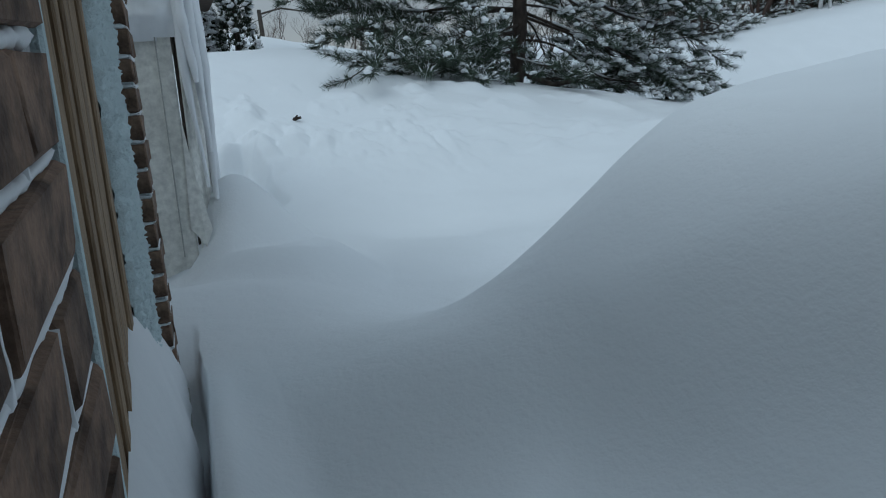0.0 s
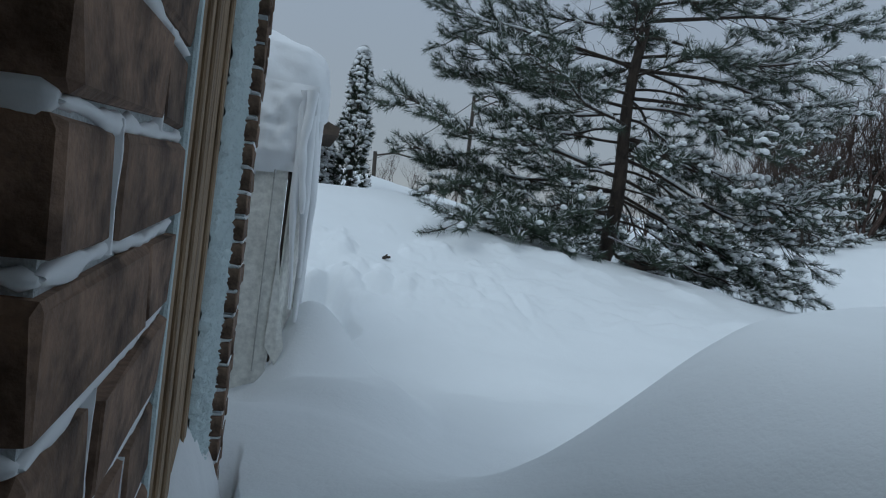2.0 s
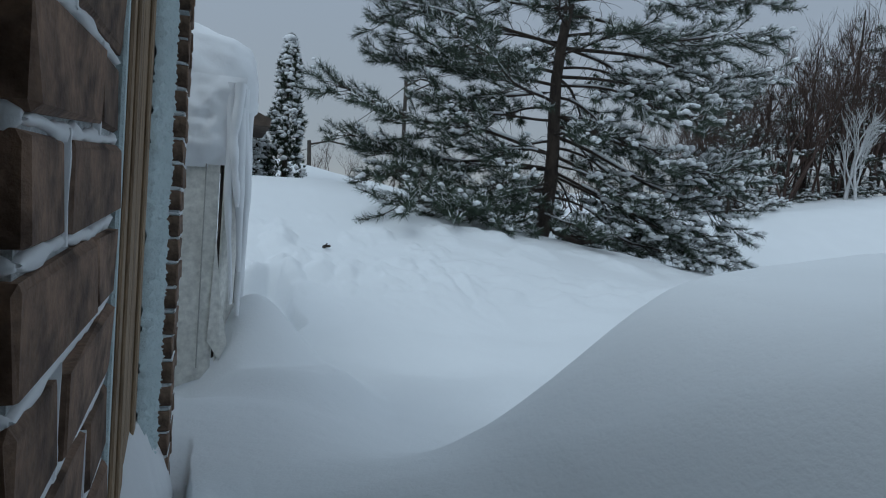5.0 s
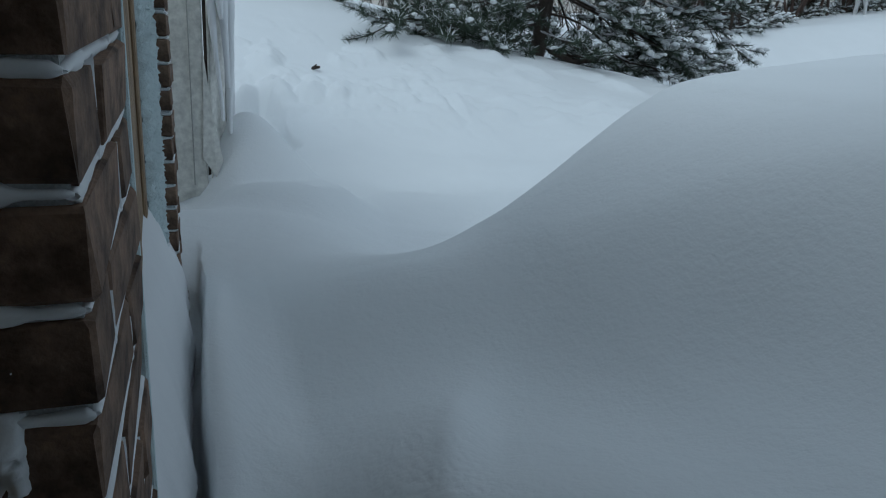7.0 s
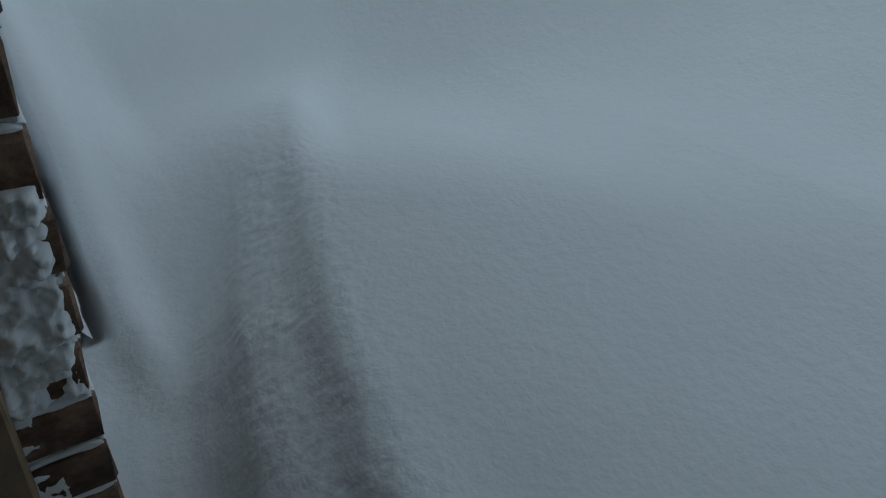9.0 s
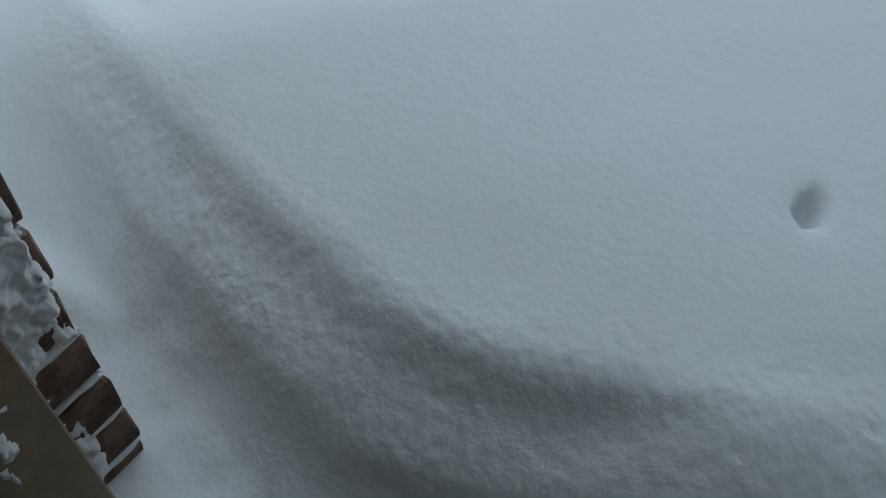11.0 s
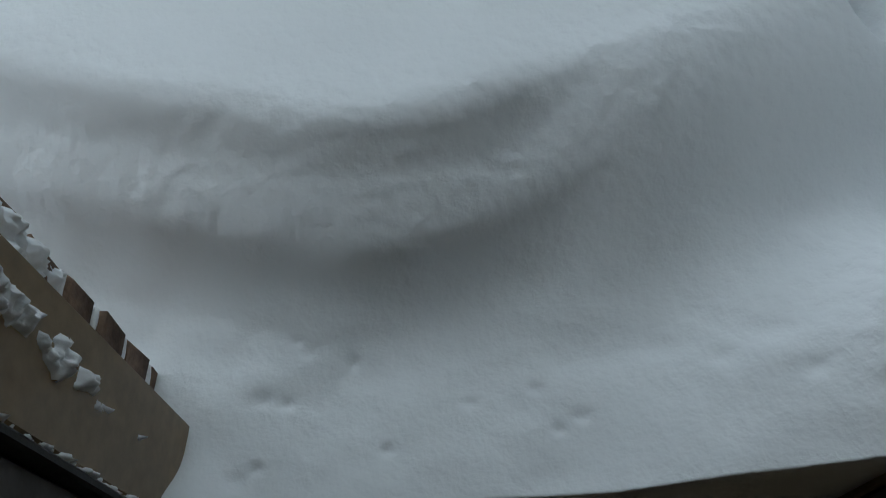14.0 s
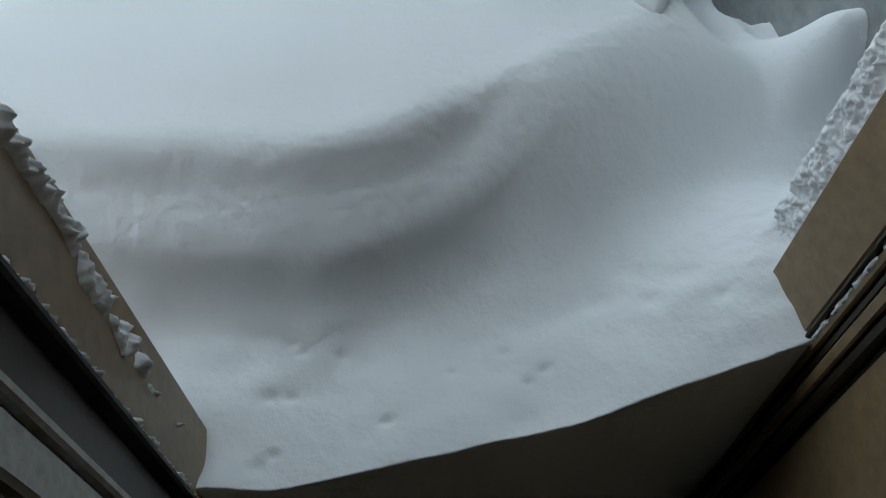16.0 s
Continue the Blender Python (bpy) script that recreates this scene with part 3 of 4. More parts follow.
# ---- the covered shelter at the corner of the yard ----
def cloth(name, path, z_low, z_high, folds, seed, parent, mat, label=""):
    """A hanging cloth that follows a line on the plan, with vertical folds."""
    n, m = 90, 26
    pts = [Vector(p) for p in path]
    lens = [0.0]
    for a, b in zip(pts[:-1], pts[1:]):
        lens.append(lens[-1] + (b - a).length)
    verts, faces = [], []
    for i in range(n + 1):
        d = lens[-1] * i / n
        k = max(q for q in range(len(lens) - 1) if lens[q] <= d + 1e-9)
        t = (d - lens[k]) / (lens[k + 1] - lens[k])
        p = pts[k].lerp(pts[k + 1], t)
        way = (pts[k + 1] - pts[k]).normalized()
        side = Vector((way.y, -way.x))
        for j in range(m + 1):
            h = j / m
            wave = folds * (0.6 * math.sin(d * 21 + seed) + 0.5 * float(fbm(d * 5, h * 0.8, 3, seed))) * (1.2 - 0.7 * h)
            q = p + side * wave
            low = z_low + 0.05 * float(field(d * 4, seed))
            verts.append((q.x, q.y, low + (z_high - low) * h))
    for i in range(n):
        for j in range(m):
            a = i * (m + 1) + j
            faces.append((a, a + m + 1, a + m + 2, a + 1))
    ob = raw(name, verts, faces, mat, parent, True, label)
    solid = ob.modifiers.new("thickness", "SOLIDIFY")
    solid.thickness = 0.006
    return ob


def blob(name, centre, size, lumps, seed, parent, mat, freq=1.6, flat=0.0, cuts=4, label=""):
    """A rounded lump with uneven sides."""
    bm = bmesh.new()
    bmesh.ops.create_icosphere(bm, subdivisions=cuts, radius=1)
    for v in bm.verts:
        d = v.co.normalized()
        p = Vector((abs(d.x) ** 0.48 * math.copysign(1, d.x), abs(d.y) ** 0.48 * math.copysign(1, d.y), abs(d.z) ** 0.75 * math.copysign(1, d.z)))
        w = 1 + lumps * noise.fractal(d * freq + Vector((seed, seed * 2, 0)), 1.0, 2.0, 4)
        if flat and p.z < 0:
            p.z *= 1 - flat
        v.co = Vector(centre) + Vector((p.x * size[0], p.y * size[1], p.z * size[2])) * w
    return put(name, bm, mat, parent, label, True)


shelter = empty("shelter", "cream tarpaulin shelter buried under a thick snow cap", "shelter", at=(0, 0, 0))
cloth("front_cloth", [(-1.8, 4.52), (-0.02, 4.50)], 0.45, 2.12, 0.012, 3, shelter, TARP, "cream tarpaulin with vertical seams")
cloth("side_cloth", [(0.0, 4.51), (0.08, 4.59), (0.13, 4.95), (0.12, 6.6)], 0.5, 2.12, 0.035, 8, shelter, TARP, "draped cream tarpaulin with deep folds")
bm = bmesh.new()
bmesh.ops.create_cone(bm, cap_ends=True, segments=10, radius1=0.022, radius2=0.022, depth=1.75)
bmesh.ops.translate(bm, verts=bm.verts[:], vec=(0.005, 4.56, 1.3))
part("post", bm, BARK, shelter, "dark post behind the slit", True)
part("frame_bar", box(-1.8, 0.09, 4.53, 4.57, 2.06, 2.10, 0.006), BARK, shelter)
part("frame_bar", box(0.05, 0.09, 4.60, 6.6, 2.06, 2.10, 0.006), BARK, shelter)
verts = [(-0.045, 4.47, 0.72), (0.03, 4.47, 0.60), (0.075, 4.49, 0.70), (0.015, 4.48, 1.02), (-0.02, 4.48, 1.35)]
flap = raw("flap", verts, [(0, 1, 3, 4), (1, 2, 3)], TARP, shelter, False, "loose flap at the slit")
flap.modifiers.new("thickness", "SOLIDIFY").thickness = 0.006
for i in range(7):
    x = -1.6 + i * 0.25
    part("seam", box(x - 0.004, x + 0.004, 4.478, 4.486, 0.55, 2.05, 0.002), GREYP, shelter, "stitched seam")
snow_cap = blob("snow_mound", (-0.88, 5.56, 2.34), (1.10, 1.10, 0.44), 0.07, 2.0, None, SNOW_SOFT, 1.7, 0.35, 5)
tagged(snow_cap, "thick rounded cap of snow on the shelter", "snow")
crust("snow_plaster", (-0.75, 4.485, 1.72), (1, 0, 0), (0, 0, 1), (0, -1, 0), (0.86, 0.62), 0.055, 0.02, 71, 0.75, shelter, scale=3.0, label="snow plastered on the upper tarpaulin", fade=0.3)
for n, (x, y, z0, z1, w) in enumerate([(0.045, 4.49, 0.95, 2.3, 0.045), (0.07, 4.53, 1.15, 2.3, 0.06), (0.11, 4.66, 0.85, 2.3, 0.07), (0.05, 4.47, 1.55, 2.3, 0.06), (0.14, 4.95, 0.75, 2.25, 0.08), (0.14, 5.35, 0.75, 2.25, 0.08)]):
    verts, faces, ring = [], [], 10
    for i in range(25):
        t = i / 24
        rad = w * (0.35 + 0.65 * t ** 0.6) * (1 + 0.25 * float(field(t * 7, n * 3.3)))
        cx = x + 0.03 * float(field(t * 2.0, n * 5.1)) + 0.03 * (1 - t)
        for k in range(ring):
            a = 2 * math.pi * k / ring
            verts.append((cx + rad * 0.6 * math.cos(a), y + rad * math.sin(a), z0 + (z1 - z0) * t))
    for i in range(24):
        for k in range(ring):
            faces.append((i * ring + k, i * ring + (k + 1) % ring, (i + 1) * ring + (k + 1) % ring, (i + 1) * ring + k))
    faces.append(tuple(range(ring)))
    tagged(raw("snow_tongue", verts, faces, SNOW_SOFT, None, True), "tongue of snow sliding down the shelter's tarpaulin", "snow", "snow tongues on the shelter")


# ---- trees ----
NEEDLE, nnt, nb = shader("pine_needles", 0.6)
geo = nnt.nodes.new("ShaderNodeNewGeometry")
nc = ramp(nnt, geo.outputs["Random Per Island"], [(0.0, (0.016, 0.028, 0.017)), (0.45, (0.036, 0.056, 0.033)), (0.72, (0.065, 0.09, 0.055)), (0.93, (0.10, 0.13, 0.095)), (1.0, (0.40, 0.43, 0.43))])
nnt.links.new(nc, nb.inputs["Base Color"])
CEDAR, cnt, cb = shader("cedar_leaves", 0.65)
cgeo = cnt.nodes.new("ShaderNodeNewGeometry")
cc = ramp(cnt, cgeo.outputs["Random Per Island"], [(0.0, (0.012, 0.020, 0.012)), (0.6, (0.03, 0.045, 0.025)), (1.0, (0.06, 0.08, 0.045))])
cnt.links.new(cc, cb.inputs["Base Color"])
TWIG = simple("bare_twigs", (0.05, 0.032, 0.025), (0.12, 0.08, 0.065), 5, 0.9, relief=0.3)
PALE = simple("snowy_birch", (0.55, 0.55, 0.54), (0.75, 0.76, 0.77), 6, 0.8, relief=0.3)


class Mesh:
    """Collects tubes, needles and small lumps in plain lists."""

    def __init__(self):
        self.v, self.f = [], []

    def tube(self, pts, r0, r1, ring=5):
        base = len(self.v)
        n = len(pts)
        for i, p in enumerate(pts):
            d = (pts[min(i + 1, n - 1)] - pts[max(i - 1, 0)]).normalized()
            a = d.orthogonal().normalized()
            b = d.cross(a)
            r = r0 + (r1 - r0) * i / max(n - 1, 1)
            for k in range(ring):
                t = 2 * math.pi * k / ring
                self.v.append(tuple(p + a * (r * math.cos(t)) + b * (r * math.sin(t))))
        for i in range(n - 1):
            for k in range(ring):
                self.f.append((base + i * ring + k, base + i * ring + (k + 1) % ring, base + (i + 1) * ring + (k + 1) % ring, base + (i + 1) * ring + k))

    def blade(self, p, tip, width, side):
        b = len(self.v)
        w = side * width
        self.v += [tuple(p - w), tuple(p + w), tuple(tip)]
        self.f.append((b, b + 1, b + 2))

    def lump(self, p, rx, rz, r):
        b = len(self.v)
        ring = 6
        ph = r.uniform(0, 1)
        for h, q in ((-0.5, 0.75), (0.25, 1.0), (0.8, 0.55)):
            for k in range(ring):
                t = 2 * math.pi * (k + ph) / ring
                s = r.uniform(0.75, 1.2) * rx * q
                self.v.append((p.x + s * math.cos(t), p.y + s * math.sin(t), p.z + rz * h))
        self.v.append((p.x, p.y, p.z + rz * 1.05))
        for i in range(2):
            for k in range(ring):
                self.f.append((b + i * ring + k, b + i * ring + (k + 1) % ring, b + (i + 1) * ring + (k + 1) % ring, b + (i + 1) * ring + k))
        for k in range(ring):
            self.f.append((b + 2 * ring + k, b + 2 * ring + (k + 1) % ring, b + 3 * ring))
        self.f.append(tuple(b + k for k in reversed(range(ring))))

    def make(self, name, mat, parent=None, smooth_it=True, label=""):
        return raw(name, self.v, self.f, mat, parent, smooth_it, label)


def rand_dir(r):
    while True:
        v = Vector((r.uniform(-1, 1), r.uniform(-1, 1), r.uniform(-1, 1)))
        if 0.1 < v.length < 1:
            return v.normalized()


def tuft(mesh, p, d, size, r, count, frost=None, share=0.0):
    """A bottle brush of needles round the last stretch of a shoot, pointing forwards and out; a share of its upper ones is white with frost."""
    side = d.orthogonal().normalized()
    up = d.cross(side)
    for _ in range(count):
        a = r.uniform(0, 2 * math.pi)
        out = side * math.cos(a) + up * math.sin(a)
        q = (d * r.uniform(0.35, 1.2) + out + rand_dir(r) * 0.2).normalized()
        s = p - d * (size * r.uniform(-0.15, 1.35))
        white = frost is not None and q.z > 0.15 and r.random() < share
        (frost if white else mesh).blade(s, s + q * size * r.uniform(0.7, 1.1), size * (0.055 if white else 0.036), q.cross(d + rand_dir(r) * 0.3).normalized())


def clump(mesh, p, size, r):
    """A few small lumps of snow resting together."""
    for _ in range(r.randint(2, 4)):
        k = r.uniform(0.4, 1.0)
        mesh.lump(p + Vector((r.uniform(-1, 1) * size, r.uniform(-1, 1) * size, r.uniform(-0.2, 0.3) * size)), size * k * 0.75, size * k * 0.45, r)


def pine_tree(base, height, seed, reach, label, count=34, limbs=52, name="pine_tree", boughs=()):
    """A pine of whorled limbs; boughs names long limbs of its own by the share of the trunk at which they leave it and by their tip."""
    r = random.Random(seed)
    base = Vector(base)
    tree = empty(name, label, "tree", at=(0, 0, 0))
    trunk = Mesh()
    lean = Vector((0.05, 0.0, 1))
    axis_pts = [base + lean * (height * i / 14) + Vector((0.05 * math.sin(i * 0.9), 0.04 * math.cos(i * 1.3), 0)) for i in range(15)]
    trunk.tube(axis_pts, 0.016 * height, 0.03, 9)
    trunk.make("trunk", BARK, tree, label="rough dark bark")
    needles, snow, twigs, frosted = Mesh(), Mesh(), Mesh(), Mesh()
    plan = []
    for n in range(limbs):
        t = 0.05 + 0.92 * (n + r.uniform(-0.3, 0.3)) / limbs
        ang = n * 2.39996 + r.uniform(-0.35, 0.35)
        out = Vector((math.cos(ang), math.sin(ang), 0))
        length = reach(t, out) * r.uniform(0.72, 1.05)
        rise = (-0.10 + 0.42 * t) + r.uniform(-0.08, 0.08)
        droop = 0.36 * (1 - t) * max(0.2, 0.55 + 0.45 * out.x) + 0.55 * max(0, out.x) * min(1, max(0, 0.5 - t) / 0.25)
        plan.append((t, out, length, rise, droop))
    for t, tip in boughs:
        d = Vector(tip) - base - lean * (height * t)
        length = math.hypot(d.x, d.y)
        droop = r.uniform(0.10, 0.22)
        plan.append((t, Vector((d.x, d.y, 0)) / length, length, d.z / length + droop - 0.11, droop))
    for n, (t, out, length, rise, droop) in enumerate(plan):
        start = base + lean * (height * t)
        wob = r.uniform(-0.25, 0.25) if n < limbs else 0.0
        sidev = Vector((-out.y, out.x, 0))
        pts = []
        for i in range(11):
            u = i / 10
            z = length * (rise * u - droop * u * u + 0.30 * max(0, u - 0.55) ** 1.2 + 0.025 * math.sin(u * 9 + n) * u)
            p = start + out * (length * u) + sidev * (wob * length * u * u + 0.04 * math.sin(u * 7 + n * 2)) + Vector((0, 0, z))
            p.z = max(p.z, gz(p.x, p.y) + 0.12 + 0.15 * u)
            pts.append(p)
        limb = Mesh()
        limb.tube(pts, 0.010 + 0.0065 * length, 0.007, 6)
        limb.make("limb", BARK, tree)
        heavy = 0.5 + 0.5 * float(smooth(-0.5, 0.9, out.x)) * float(smooth(0.75, 0.35, t))
        cut = r.randint(1, 4)
        snow.tube([p + Vector((0, 0, 0.010 + 0.007 * length)) for p in pts[cut:cut + r.randint(3, 6)]], 0.010 + 0.006 * length, 0.010, 6)
        for i in range(3, 10):
            if r.random() < 0.4 * heavy:
                clump(snow, pts[i].lerp(pts[i + 1], r.random()) + Vector((0, 0, 0.03)), r.uniform(0.03, 0.075) * (0.7 + 0.5 * heavy), r)
        # bare dead twigs near the trunk
        for k in range(int(2 + length * 2.2)):
            u = r.uniform(0.06, 0.5)
            i = int(u * 10)
            p = pts[i].lerp(pts[i + 1], u * 10 - i)
            d = (out * r.uniform(0.2, 0.8) + rand_dir(r) * 0.8).normalized()
            tl = r.uniform(0.25, 0.75)
            twigs.tube([p + d * (tl * q / 3) + rand_dir(r) * 0.03 for q in range(4)], 0.007, 0.003, 3)
        # leafy shoots, thickest towards the end of the limb
        twig_n = int(6 + length * 7.0)
        for k in range(twig_n):
            u = 0.24 + 0.76 * ((k + r.random()) / twig_n) ** 0.8
            i = min(9, int(u * 10))
            p = pts[i].lerp(pts[i + 1], u * 10 - i)
            fwd = (pts[i + 1] - pts[i]).normalized()
            sd = 1 if k % 2 else -1
            d = (fwd * r.uniform(0.6, 1.2) + sidev * sd * r.uniform(0.2, 0.95) + Vector((0, 0, r.uniform(-0.55, 0.45)))).normalized()
            tl = length * 0.26 * (1.15 - 0.75 * u) * r.uniform(0.5, 1.25) + 0.2
            tp = [p + d * (tl * q / 4) + Vector((0, 0, tl * (-0.22 * heavy * q / 4 + 0.34 * max(0, q / 4 - 0.45)))) for q in range(5)]
            twigs.tube(tp, 0.010, 0.005, 3)
            m = max(1, int(tl / 0.15))
            for q in range(m):
                w = 1 - 0.72 * q / m
                j = min(3, int(w * 4 - 1e-6))
                c = tp[j].lerp(tp[j + 1], w * 4 - j)
                td = (tp[j + 1] - tp[j]).normalized()
                if q:
                    off = sidev * r.choice((-1, 1)) * r.uniform(0.3, 0.9) + Vector((0, 0, r.uniform(-0.2, 0.45)))
                    td = (td + off).normalized()
                    twigs.tube([c, c + td * 0.16], 0.005, 0.004, 3)
                    c = c + td * 0.16
                tuft(needles, c, td, r.uniform(0.13, 0.18), r, count, frosted, 0.12 + 0.55 * heavy * heavy * r.random())
                if r.random() < 0.05 + 0.26 * heavy * heavy:
                    for v in range(r.randint(2, 5)):
                        k2 = r.uniform(0.02, 0.055) * (0.6 + 0.6 * heavy)
                        snow.lump(c - td * (0.045 * v - 0.05) + Vector((r.uniform(-0.05, 0.05), r.uniform(-0.05, 0.05), r.uniform(0.02, 0.06))), k2 * 1.2, k2 * 0.8, r)
    twigs.make("twig_work", BARK, tree)["kind"] = "stuff"
    needles.make("foliage", NEEDLE, tree, False, "dark green needle tufts touched with frost")["kind"] = "stuff"
    frosted.make("frosted_needles", SNOW_SOFT, tree, False, "needles white with frost")["kind"] = "stuff"
    snow.make("snow_load", SNOW_SOFT, tree, True, "clumps of snow on the boughs")["kind"] = "stuff"
    return tree


def big_reach(t, out):
    right = (4.0 * (1 - 0.95 * float(smooth(0.30, 1.0, t))) + 0.3) * (0.58 + 0.36 * float(smooth(0.12, 0.5, t)))
    left = 3.4 * (1 - 0.85 * float(smooth(0.34, 0.95, t))) * (0.7 + 0.3 * float(smooth(0.02, 0.2, t)))
    full = left + (right - left) * float(smooth(-0.6, 0.6, out.x))
    return full * (1.0 if abs(out.x) > 0.4 else 0.8)


BOUGHS = [(0.42, (2.34, 11.6, 5.33)), (0.34, (2.6, 12.4, 4.5)), (0.20, (1.70, 11.5, 3.58)), (0.17, (2.2, 12.5, 2.9)), (0.12, (2.5, 11.2, 2.3)), (0.10, (2.45, 9.5, 1.68)), (0.09, (3.4, 9.7, 1.75)),
          (0.52, (11.4, 12.0, 6.9)), (0.42, (10.8, 12.0, 5.0)), (0.36, (9.9, 11.6, 4.35)), (0.26, (10.6, 11.8, 3.0)), (0.24, (10.2, 11.7, 1.9)), (0.20, (9.7, 11.2, 1.4)), (0.16, (9.0, 10.9, 1.3)), (0.17, (9.3, 11.5, 1.2)),
          (0.28, (9.4, 11.0, 2.6)), (0.58, (3.6, 11.8, 7.2))]
pine_tree((5.93, 12.0, gz(5.93, 12.0) - 0.25), 9.2, 4, big_reach, "tall pine with long drooping boughs dusted with snow", 38, 72, boughs=BOUGHS)


def cedar(base, height, radius, seed, label, snowy=0.3, name="cedar"):
    """A columnar evergreen of many small upright sprays, with snow lodged in them."""
    r = random.Random(seed)
    base = Vector(base)
    tree = empty(name, label, "tree", at=(0, 0, 0))
    trunk = Mesh()
    trunk.tube([base, base + Vector((0, 0, height * 0.9))], 0.07, 0.015, 6)
    trunk.make("trunk", BARK, tree)
    leaves, snow = Mesh(), Mesh()
    n = int(1500 * height / 3.5)
    for i in range(n):
        t = r.random() ** 0.9
        prof = radius * min(1.0, 0.55 + 2.5 * t) * (1 - t ** 2.2) ** 0.7 * (0.88 + 0.2 * math.sin(t * 19 + seed))
        a = r.uniform(0, 2 * math.pi)
        rad = prof * r.uniform(0.72, 1.06)
        p = base + Vector((rad * math.cos(a), rad * math.sin(a), t * height))
        out = Vector((math.cos(a), math.sin(a), 0))
        d = (out * 0.7 + Vector((0, 0, 1.0)) + rand_dir(r) * 0.5).normalized()
        for k in range(9):
            q = (d + rand_dir(r) * 0.7).normalized()
            leaves.blade(p, p + q * r.uniform(0.07, 0.15), 0.013, q.cross(rand_dir(r)).normalized())
        if r.random() < snowy:
            snow.lump(p + out * 0.03 + Vector((0, 0, 0.03)), r.uniform(0.03, 0.09), r.uniform(0.025, 0.06), r)
    for k in range(6):
        snow.lump(base + Vector((r.uniform(-0.05, 0.05), r.uniform(-0.05, 0.05), height * 0.99 + 0.02)), 0.13, 0.08, r)
    leaves.make("foliage", CEDAR, tree, False, "dense dark green sprays")["kind"] = "stuff"
    snow.make("snow_load", SNOW_SOFT, tree, True, "snow lodged among the sprays")["kind"] = "stuff"
    return tree


cedar((1.36, 15, gz(1.36, 15) - 0.1), 5.16 - gz(1.36, 15) + 0.1, 0.40, 5, "columnar cedar dark green and flecked with snow")
cedar((0.80, 15.1, gz(0.80, 15.1) - 0.1), 1.35, 0.32, 6, "small cedar almost white with snow", 0.75)


def bare_tree(base, height, seed, label, mat, spread=0.5, depth=5, stems=1, category="tree", thick=0.010, name="bare_tree"):
    r = random.Random(seed)
    tree = empty(name, label, category, at=(0, 0, 0))
    stem, twigs = [Mesh()], Mesh()

    def grow(p, d, length, rad, level):
        pts = [p]
        for i in range(3):
            d = (d + rand_dir(r) * 0.16 + Vector((0, 0, 0.06))).normalized()
            pts.append(pts[-1] + d * (length / 3))
        (stem[0] if level == 0 else twigs).tube(pts, rad, rad * 0.62, 5 if level < 2 else 3)
        if level >= depth:
            return
        for _ in range(r.choice((2, 3, 3)) if level < depth - 1 else 4):
            q = pts[r.choice((1, 2, 3, 3))]
            nd = (d + rand_dir(r) * spread + Vector((0, 0, 0.12))).normalized()
            grow(q, nd, length * r.uniform(0.55, 0.82), rad * 0.58, level + 1)

    for s in range(stems):
        d = Vector((r.uniform(-0.25, 0.25), r.uniform(-0.25, 0.25), 1)).normalized()
        stem[0] = Mesh()
        grow(Vector(base) + Vector((r.uniform(-0.3, 0.3), r.uniform(-0.3, 0.3), -0.2)) * (stems > 1), d, height * 0.36, height * thick, 0)
        stem[0].make("trunk", mat, tree)
    twigs.make("crown", mat, tree)["kind"] = "stuff"
    return tree


rt = random.Random(42)
for i in range(36):
    x, y = 17.0 + i * 0.38 + rt.uniform(-0.4, 0.4), 23.5 + rt.uniform(-1.0, 2.5)
    bare_tree((x, y, gz(x, y) - 0.1), rt.uniform(5.4, 7.2) * (0.8 + 0.017 * i), 200 + i, "leafless brown tree in a dense winter thicket", TWIG, 0.55, 5, 2, name="bare_tree")
for i in range(9):
    x, y = 6.0 + i * 1.3 + rt.uniform(-0.5, 0.5), 21.0 + rt.uniform(-1.0, 2.0)
    bare_tree((x, y, gz(x, y) - 0.1), rt.uniform(2.0, 3.2), 300 + i, "low leafless shrub on the snowy bank", TWIG, 0.75, 4, 3, "shrub", 0.009, "bare_shrub")
for i in range(6):
    x, y = 3.0 + i * 0.55, 23.0 + rt.uniform(-1, 1)
    bare_tree((x, y, gz(x, y) - 0.1), rt.uniform(1.0, 2.2), 330 + i, "thin leafless bush on the far bank", TWIG, 0.6, 4, 3, "shrub", 0.008, "bare_shrub")
birch = bare_tree((24.6, 21.6, gz(24.6, 21.6) - 0.1), 4.6, 77, "pale birch with snow plastered on its forked stems", PALE, 0.42, 4, 3, "tree", 0.016, "birch")


def small_reach(t, out):
    return 1.7 * (1 - t) ** 0.8 + 0.25


for i, (x, y, h) in enumerate([(16.6, 19.5, 3.4), (18.2, 20.8, 2.6), (22.3, 24.2, 6.0), (24.9, 24.5, 7.0), (27.0, 24.2, 8.6), (29.4, 24.6, 9.6), (20.0, 24.0, 4.5), (25.8, 23.2, 5.0)]):
    pine_tree((x, y, gz(x, y) - 0.2), h, 60 + i, small_reach if h < 4 else (lambda t, out: 2.3 * (1 - t) ** 0.8 + 0.2), "dark spruce at the edge of the thicket, lightly snowed", 16, 26, "spruce")

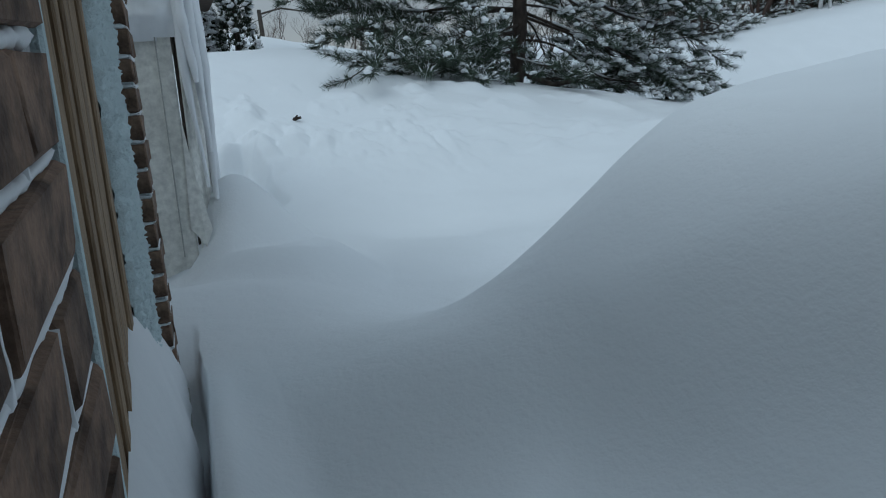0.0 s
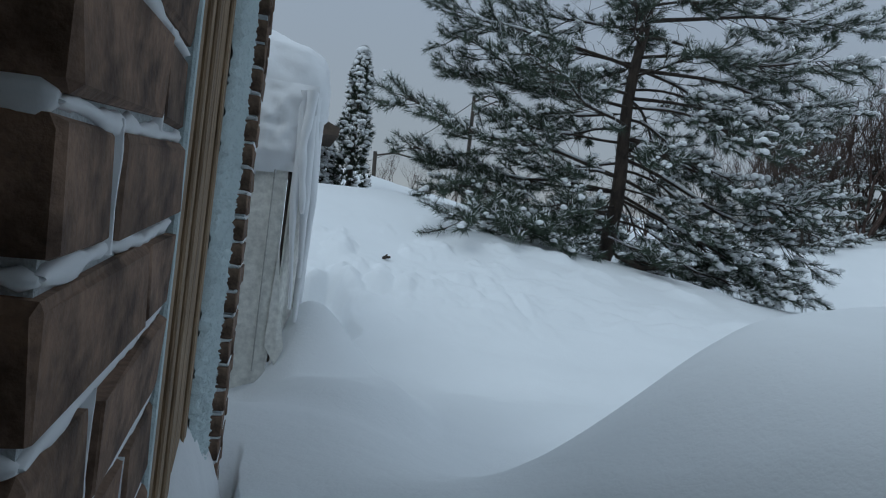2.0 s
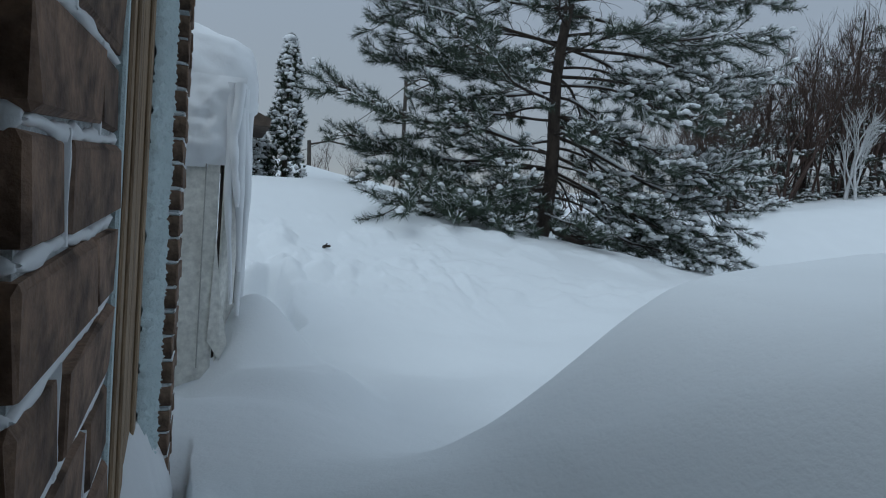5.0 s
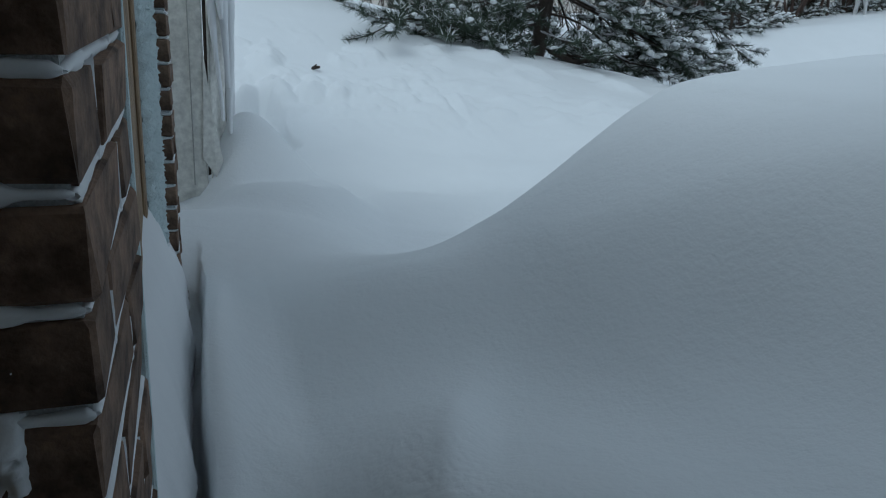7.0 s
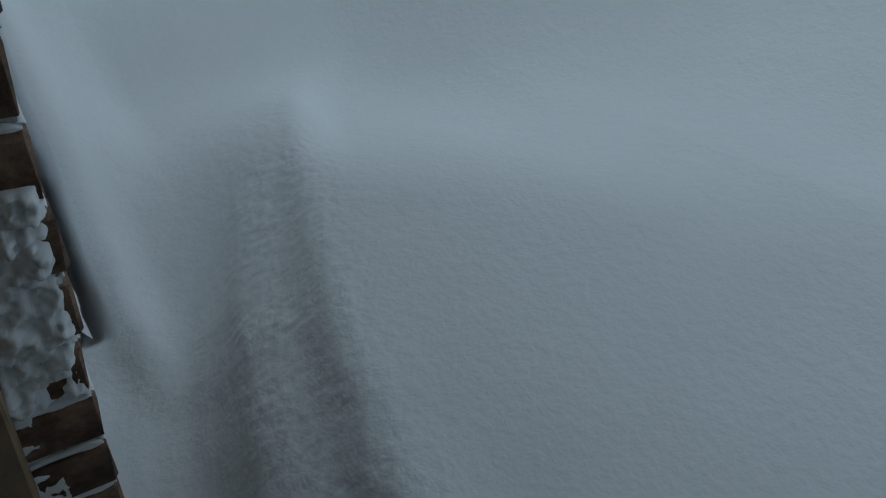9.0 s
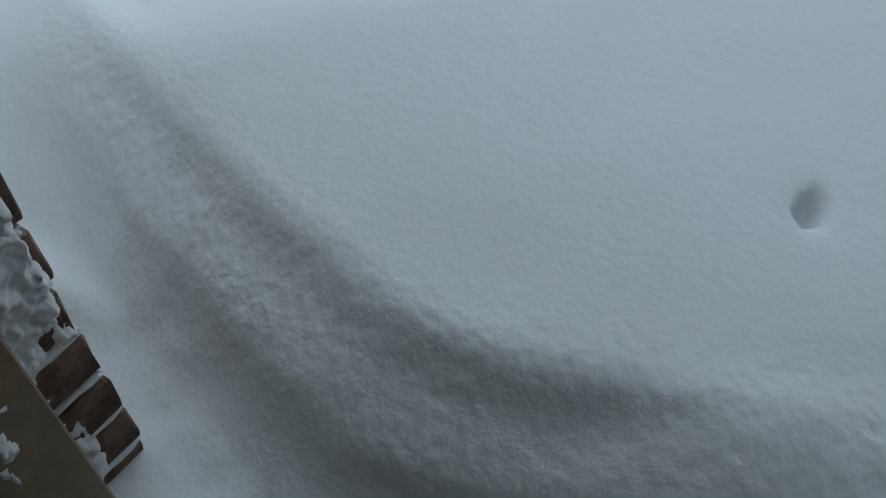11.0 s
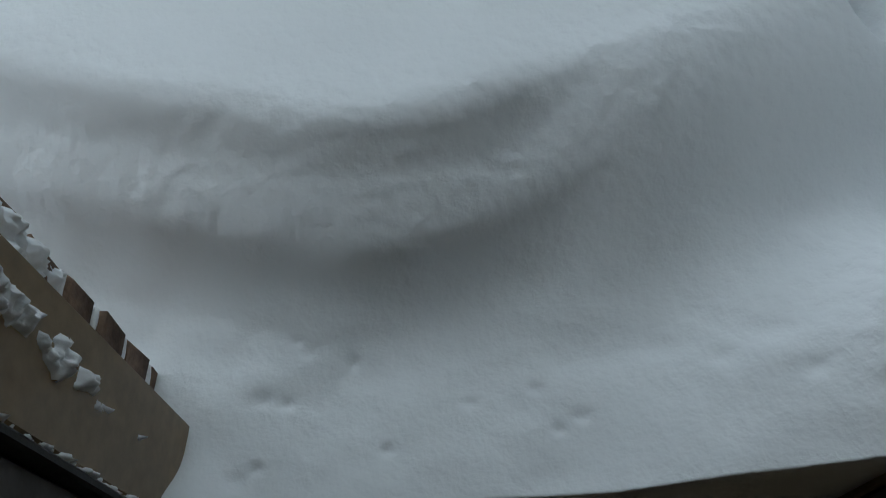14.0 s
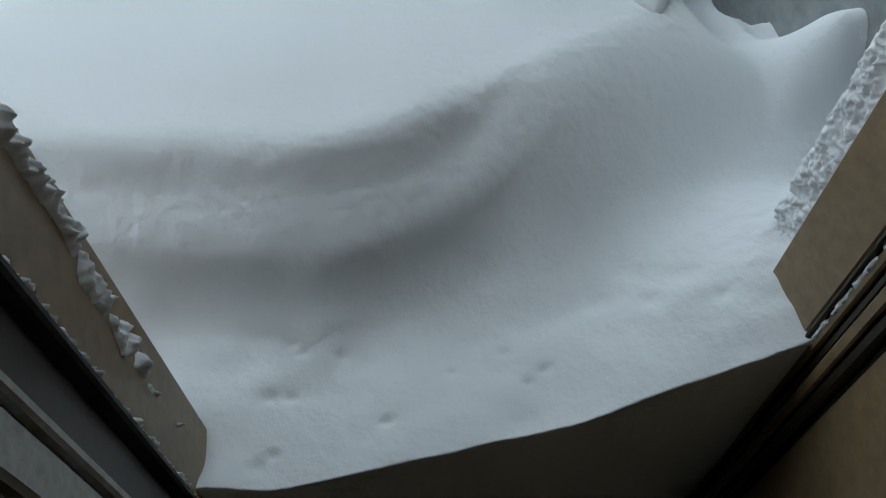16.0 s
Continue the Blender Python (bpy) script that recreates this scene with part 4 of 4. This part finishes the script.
# ---- shed, poles and wires ----
SHEDW = simple("shed_boards", (0.06, 0.045, 0.035), (0.11, 0.08, 0.06), 6, 0.8)
shed = empty("shed", "small dark brown shed with a snowy roof", "shed", at=(0, 0, 0))
part("wall", box(-1.8, 0.42, 12.9, 14.6, gz(-0.5, 13.5) - 0.6, 3.02, 0.01), SHEDW, shed)
verts = [(-2.0, 12.6, 3.0), (0.86, 12.6, 3.0), (0.86, 14.8, 3.0), (-2.0, 14.8, 3.0), (-2.0, 12.6, 3.14), (0.86, 12.6, 3.14), (0.86, 14.8, 3.14), (-2.0, 14.8, 3.14), (-0.7, 12.6, 3.75), (-0.7, 14.8, 3.75)]
raw("roof", verts, [(0, 3, 2, 1), (0, 1, 5, 8, 4), (2, 3, 7, 9, 6), (1, 2, 6, 5), (0, 4, 7, 3), (5, 6, 9, 8), (4, 8, 9, 7)], SHEDW, shed, False, "brown boarded roof edge")
cap = blob("snow_mound", (-0.64, 13.7, 3.45), (1.34, 1.12, 0.42), 0.06, 6.0, None, SNOW_SOFT, 1.4, 0.3, 4)
tagged(cap, "snow lying on the shed roof", "snow")

POLE = simple("pole_wood", (0.05, 0.04, 0.035), (0.09, 0.075, 0.06), 6, 0.9)
for n, (x, y, top) in enumerate([(7.4, 28, 7.25), (3.6, 28, 4.4)]):
    pole = empty("utility_pole", "weathered wooden utility pole" if n == 0 else "short wooden post on the bank", "pole", at=(0, 0, 0))
    m = Mesh()
    m.tube([Vector((x, y, gz(x, y) - 0.3)), Vector((x - 0.1, y, top))], 0.10, 0.075, 8)
    m.make("post", POLE, pole)
    m = Mesh()
    if n == 0:
        m.tube([Vector((x - 0.1, y, top - 0.25)), Vector((x + 0.5, y, top + 0.12)), Vector((x + 1.2, y, top + 0.05))], 0.04, 0.03, 6)
        m.tube([Vector((x - 0.1, y, top - 0.9)), Vector((x + 0.35, y, top - 0.35)), Vector((x + 0.9, y, top - 0.05))], 0.035, 0.03, 6)
    else:
        m.tube([Vector((x - 0.05, y, top - 0.15)), Vector((x + 0.7, y, top + 0.05)), Vector((x + 1.8, y, top - 0.1))], 0.04, 0.03, 6)
    m.make("arm", POLE, pole)
for a, b in (((7.3, 28, 7.0), (1.0, 60, 6.0)), ((7.3, 28, 7.2), (30.0, 24, 18.5))):
    a, b = Vector(a), Vector(b)
    m = Mesh()
    m.tube([a.lerp(b, i / 16) - Vector((0, 0, 1.6 * (1 - (i / 8 - 1) ** 2))) for i in range(17)], 0.016, 0.016, 4)
    tagged(m.make("power_line", POLE), "thin dark overhead power line", "cable")

# ---- small things in the snow ----
stub = empty("branch_stub", "dark broken branch poking out of the snow", "branch", at=(0, 0, 0))
m = Mesh()
bz = gz(1.27, 8.47) - 0.02
m.tube([Vector((1.22, 8.50, bz - 0.05)), Vector((1.27, 8.46, bz + 0.04)), Vector((1.34, 8.44, bz + 0.05))], 0.035, 0.015, 6)
m.tube([Vector((1.27, 8.46, bz + 0.03)), Vector((1.29, 8.40, bz + 0.08))], 0.018, 0.008, 5)
m.make("stub", BARK, stub)
root = Mesh()
bz = gz(6.6, 11.9)
root.tube([Vector((6.15, 11.9, bz + 0.25)), Vector((6.6, 11.8, bz + 0.06)), Vector((7.2, 11.7, bz + 0.12)), Vector((7.9, 11.6, bz + 0.25))], 0.06, 0.03, 6)
tagged(root.make("fallen_limb", BARK), "bare low limb resting on the snow under the pine", "branch")

# ---- a snow slab broken off beside the wing ----
bm = bmesh.new()
ring = [(0.243, -0.472, 0.790), (0.31, -0.525, 0.835), (0.44, -0.60, 0.85), (0.60, -0.56, 0.88), (0.56, -0.40, 0.865), (0.36, -0.385, 0.835)]
tops = [bm.verts.new(q) for q in ring]
feet = [bm.verts.new((x + 0.03, y + 0.035, z - 0.20)) for x, y, z in ring]
bm.faces.new(tops)
bm.faces.new(feet[::-1])
for i in range(len(ring)):
    j = (i + 1) % len(ring)
    bm.faces.new((tops[j], tops[i], feet[i], feet[j]))
bmesh.ops.recalc_face_normals(bm, faces=bm.faces[:])
bmesh.ops.triangulate(bm, faces=bm.faces[:])
bmesh.ops.subdivide_edges(bm, edges=bm.edges[:], cuts=7, use_grid_fill=True)
for v in bm.verts:
    v.co += noise.noise_vector(v.co * 26) * 0.006 + noise.noise_vector(v.co * 70) * 0.003
slab_snow = put("snow_block", bm, SNOW, None, "", True)
tagged(slab_snow, "jagged block of packed snow with a dark gap under it", "snow")
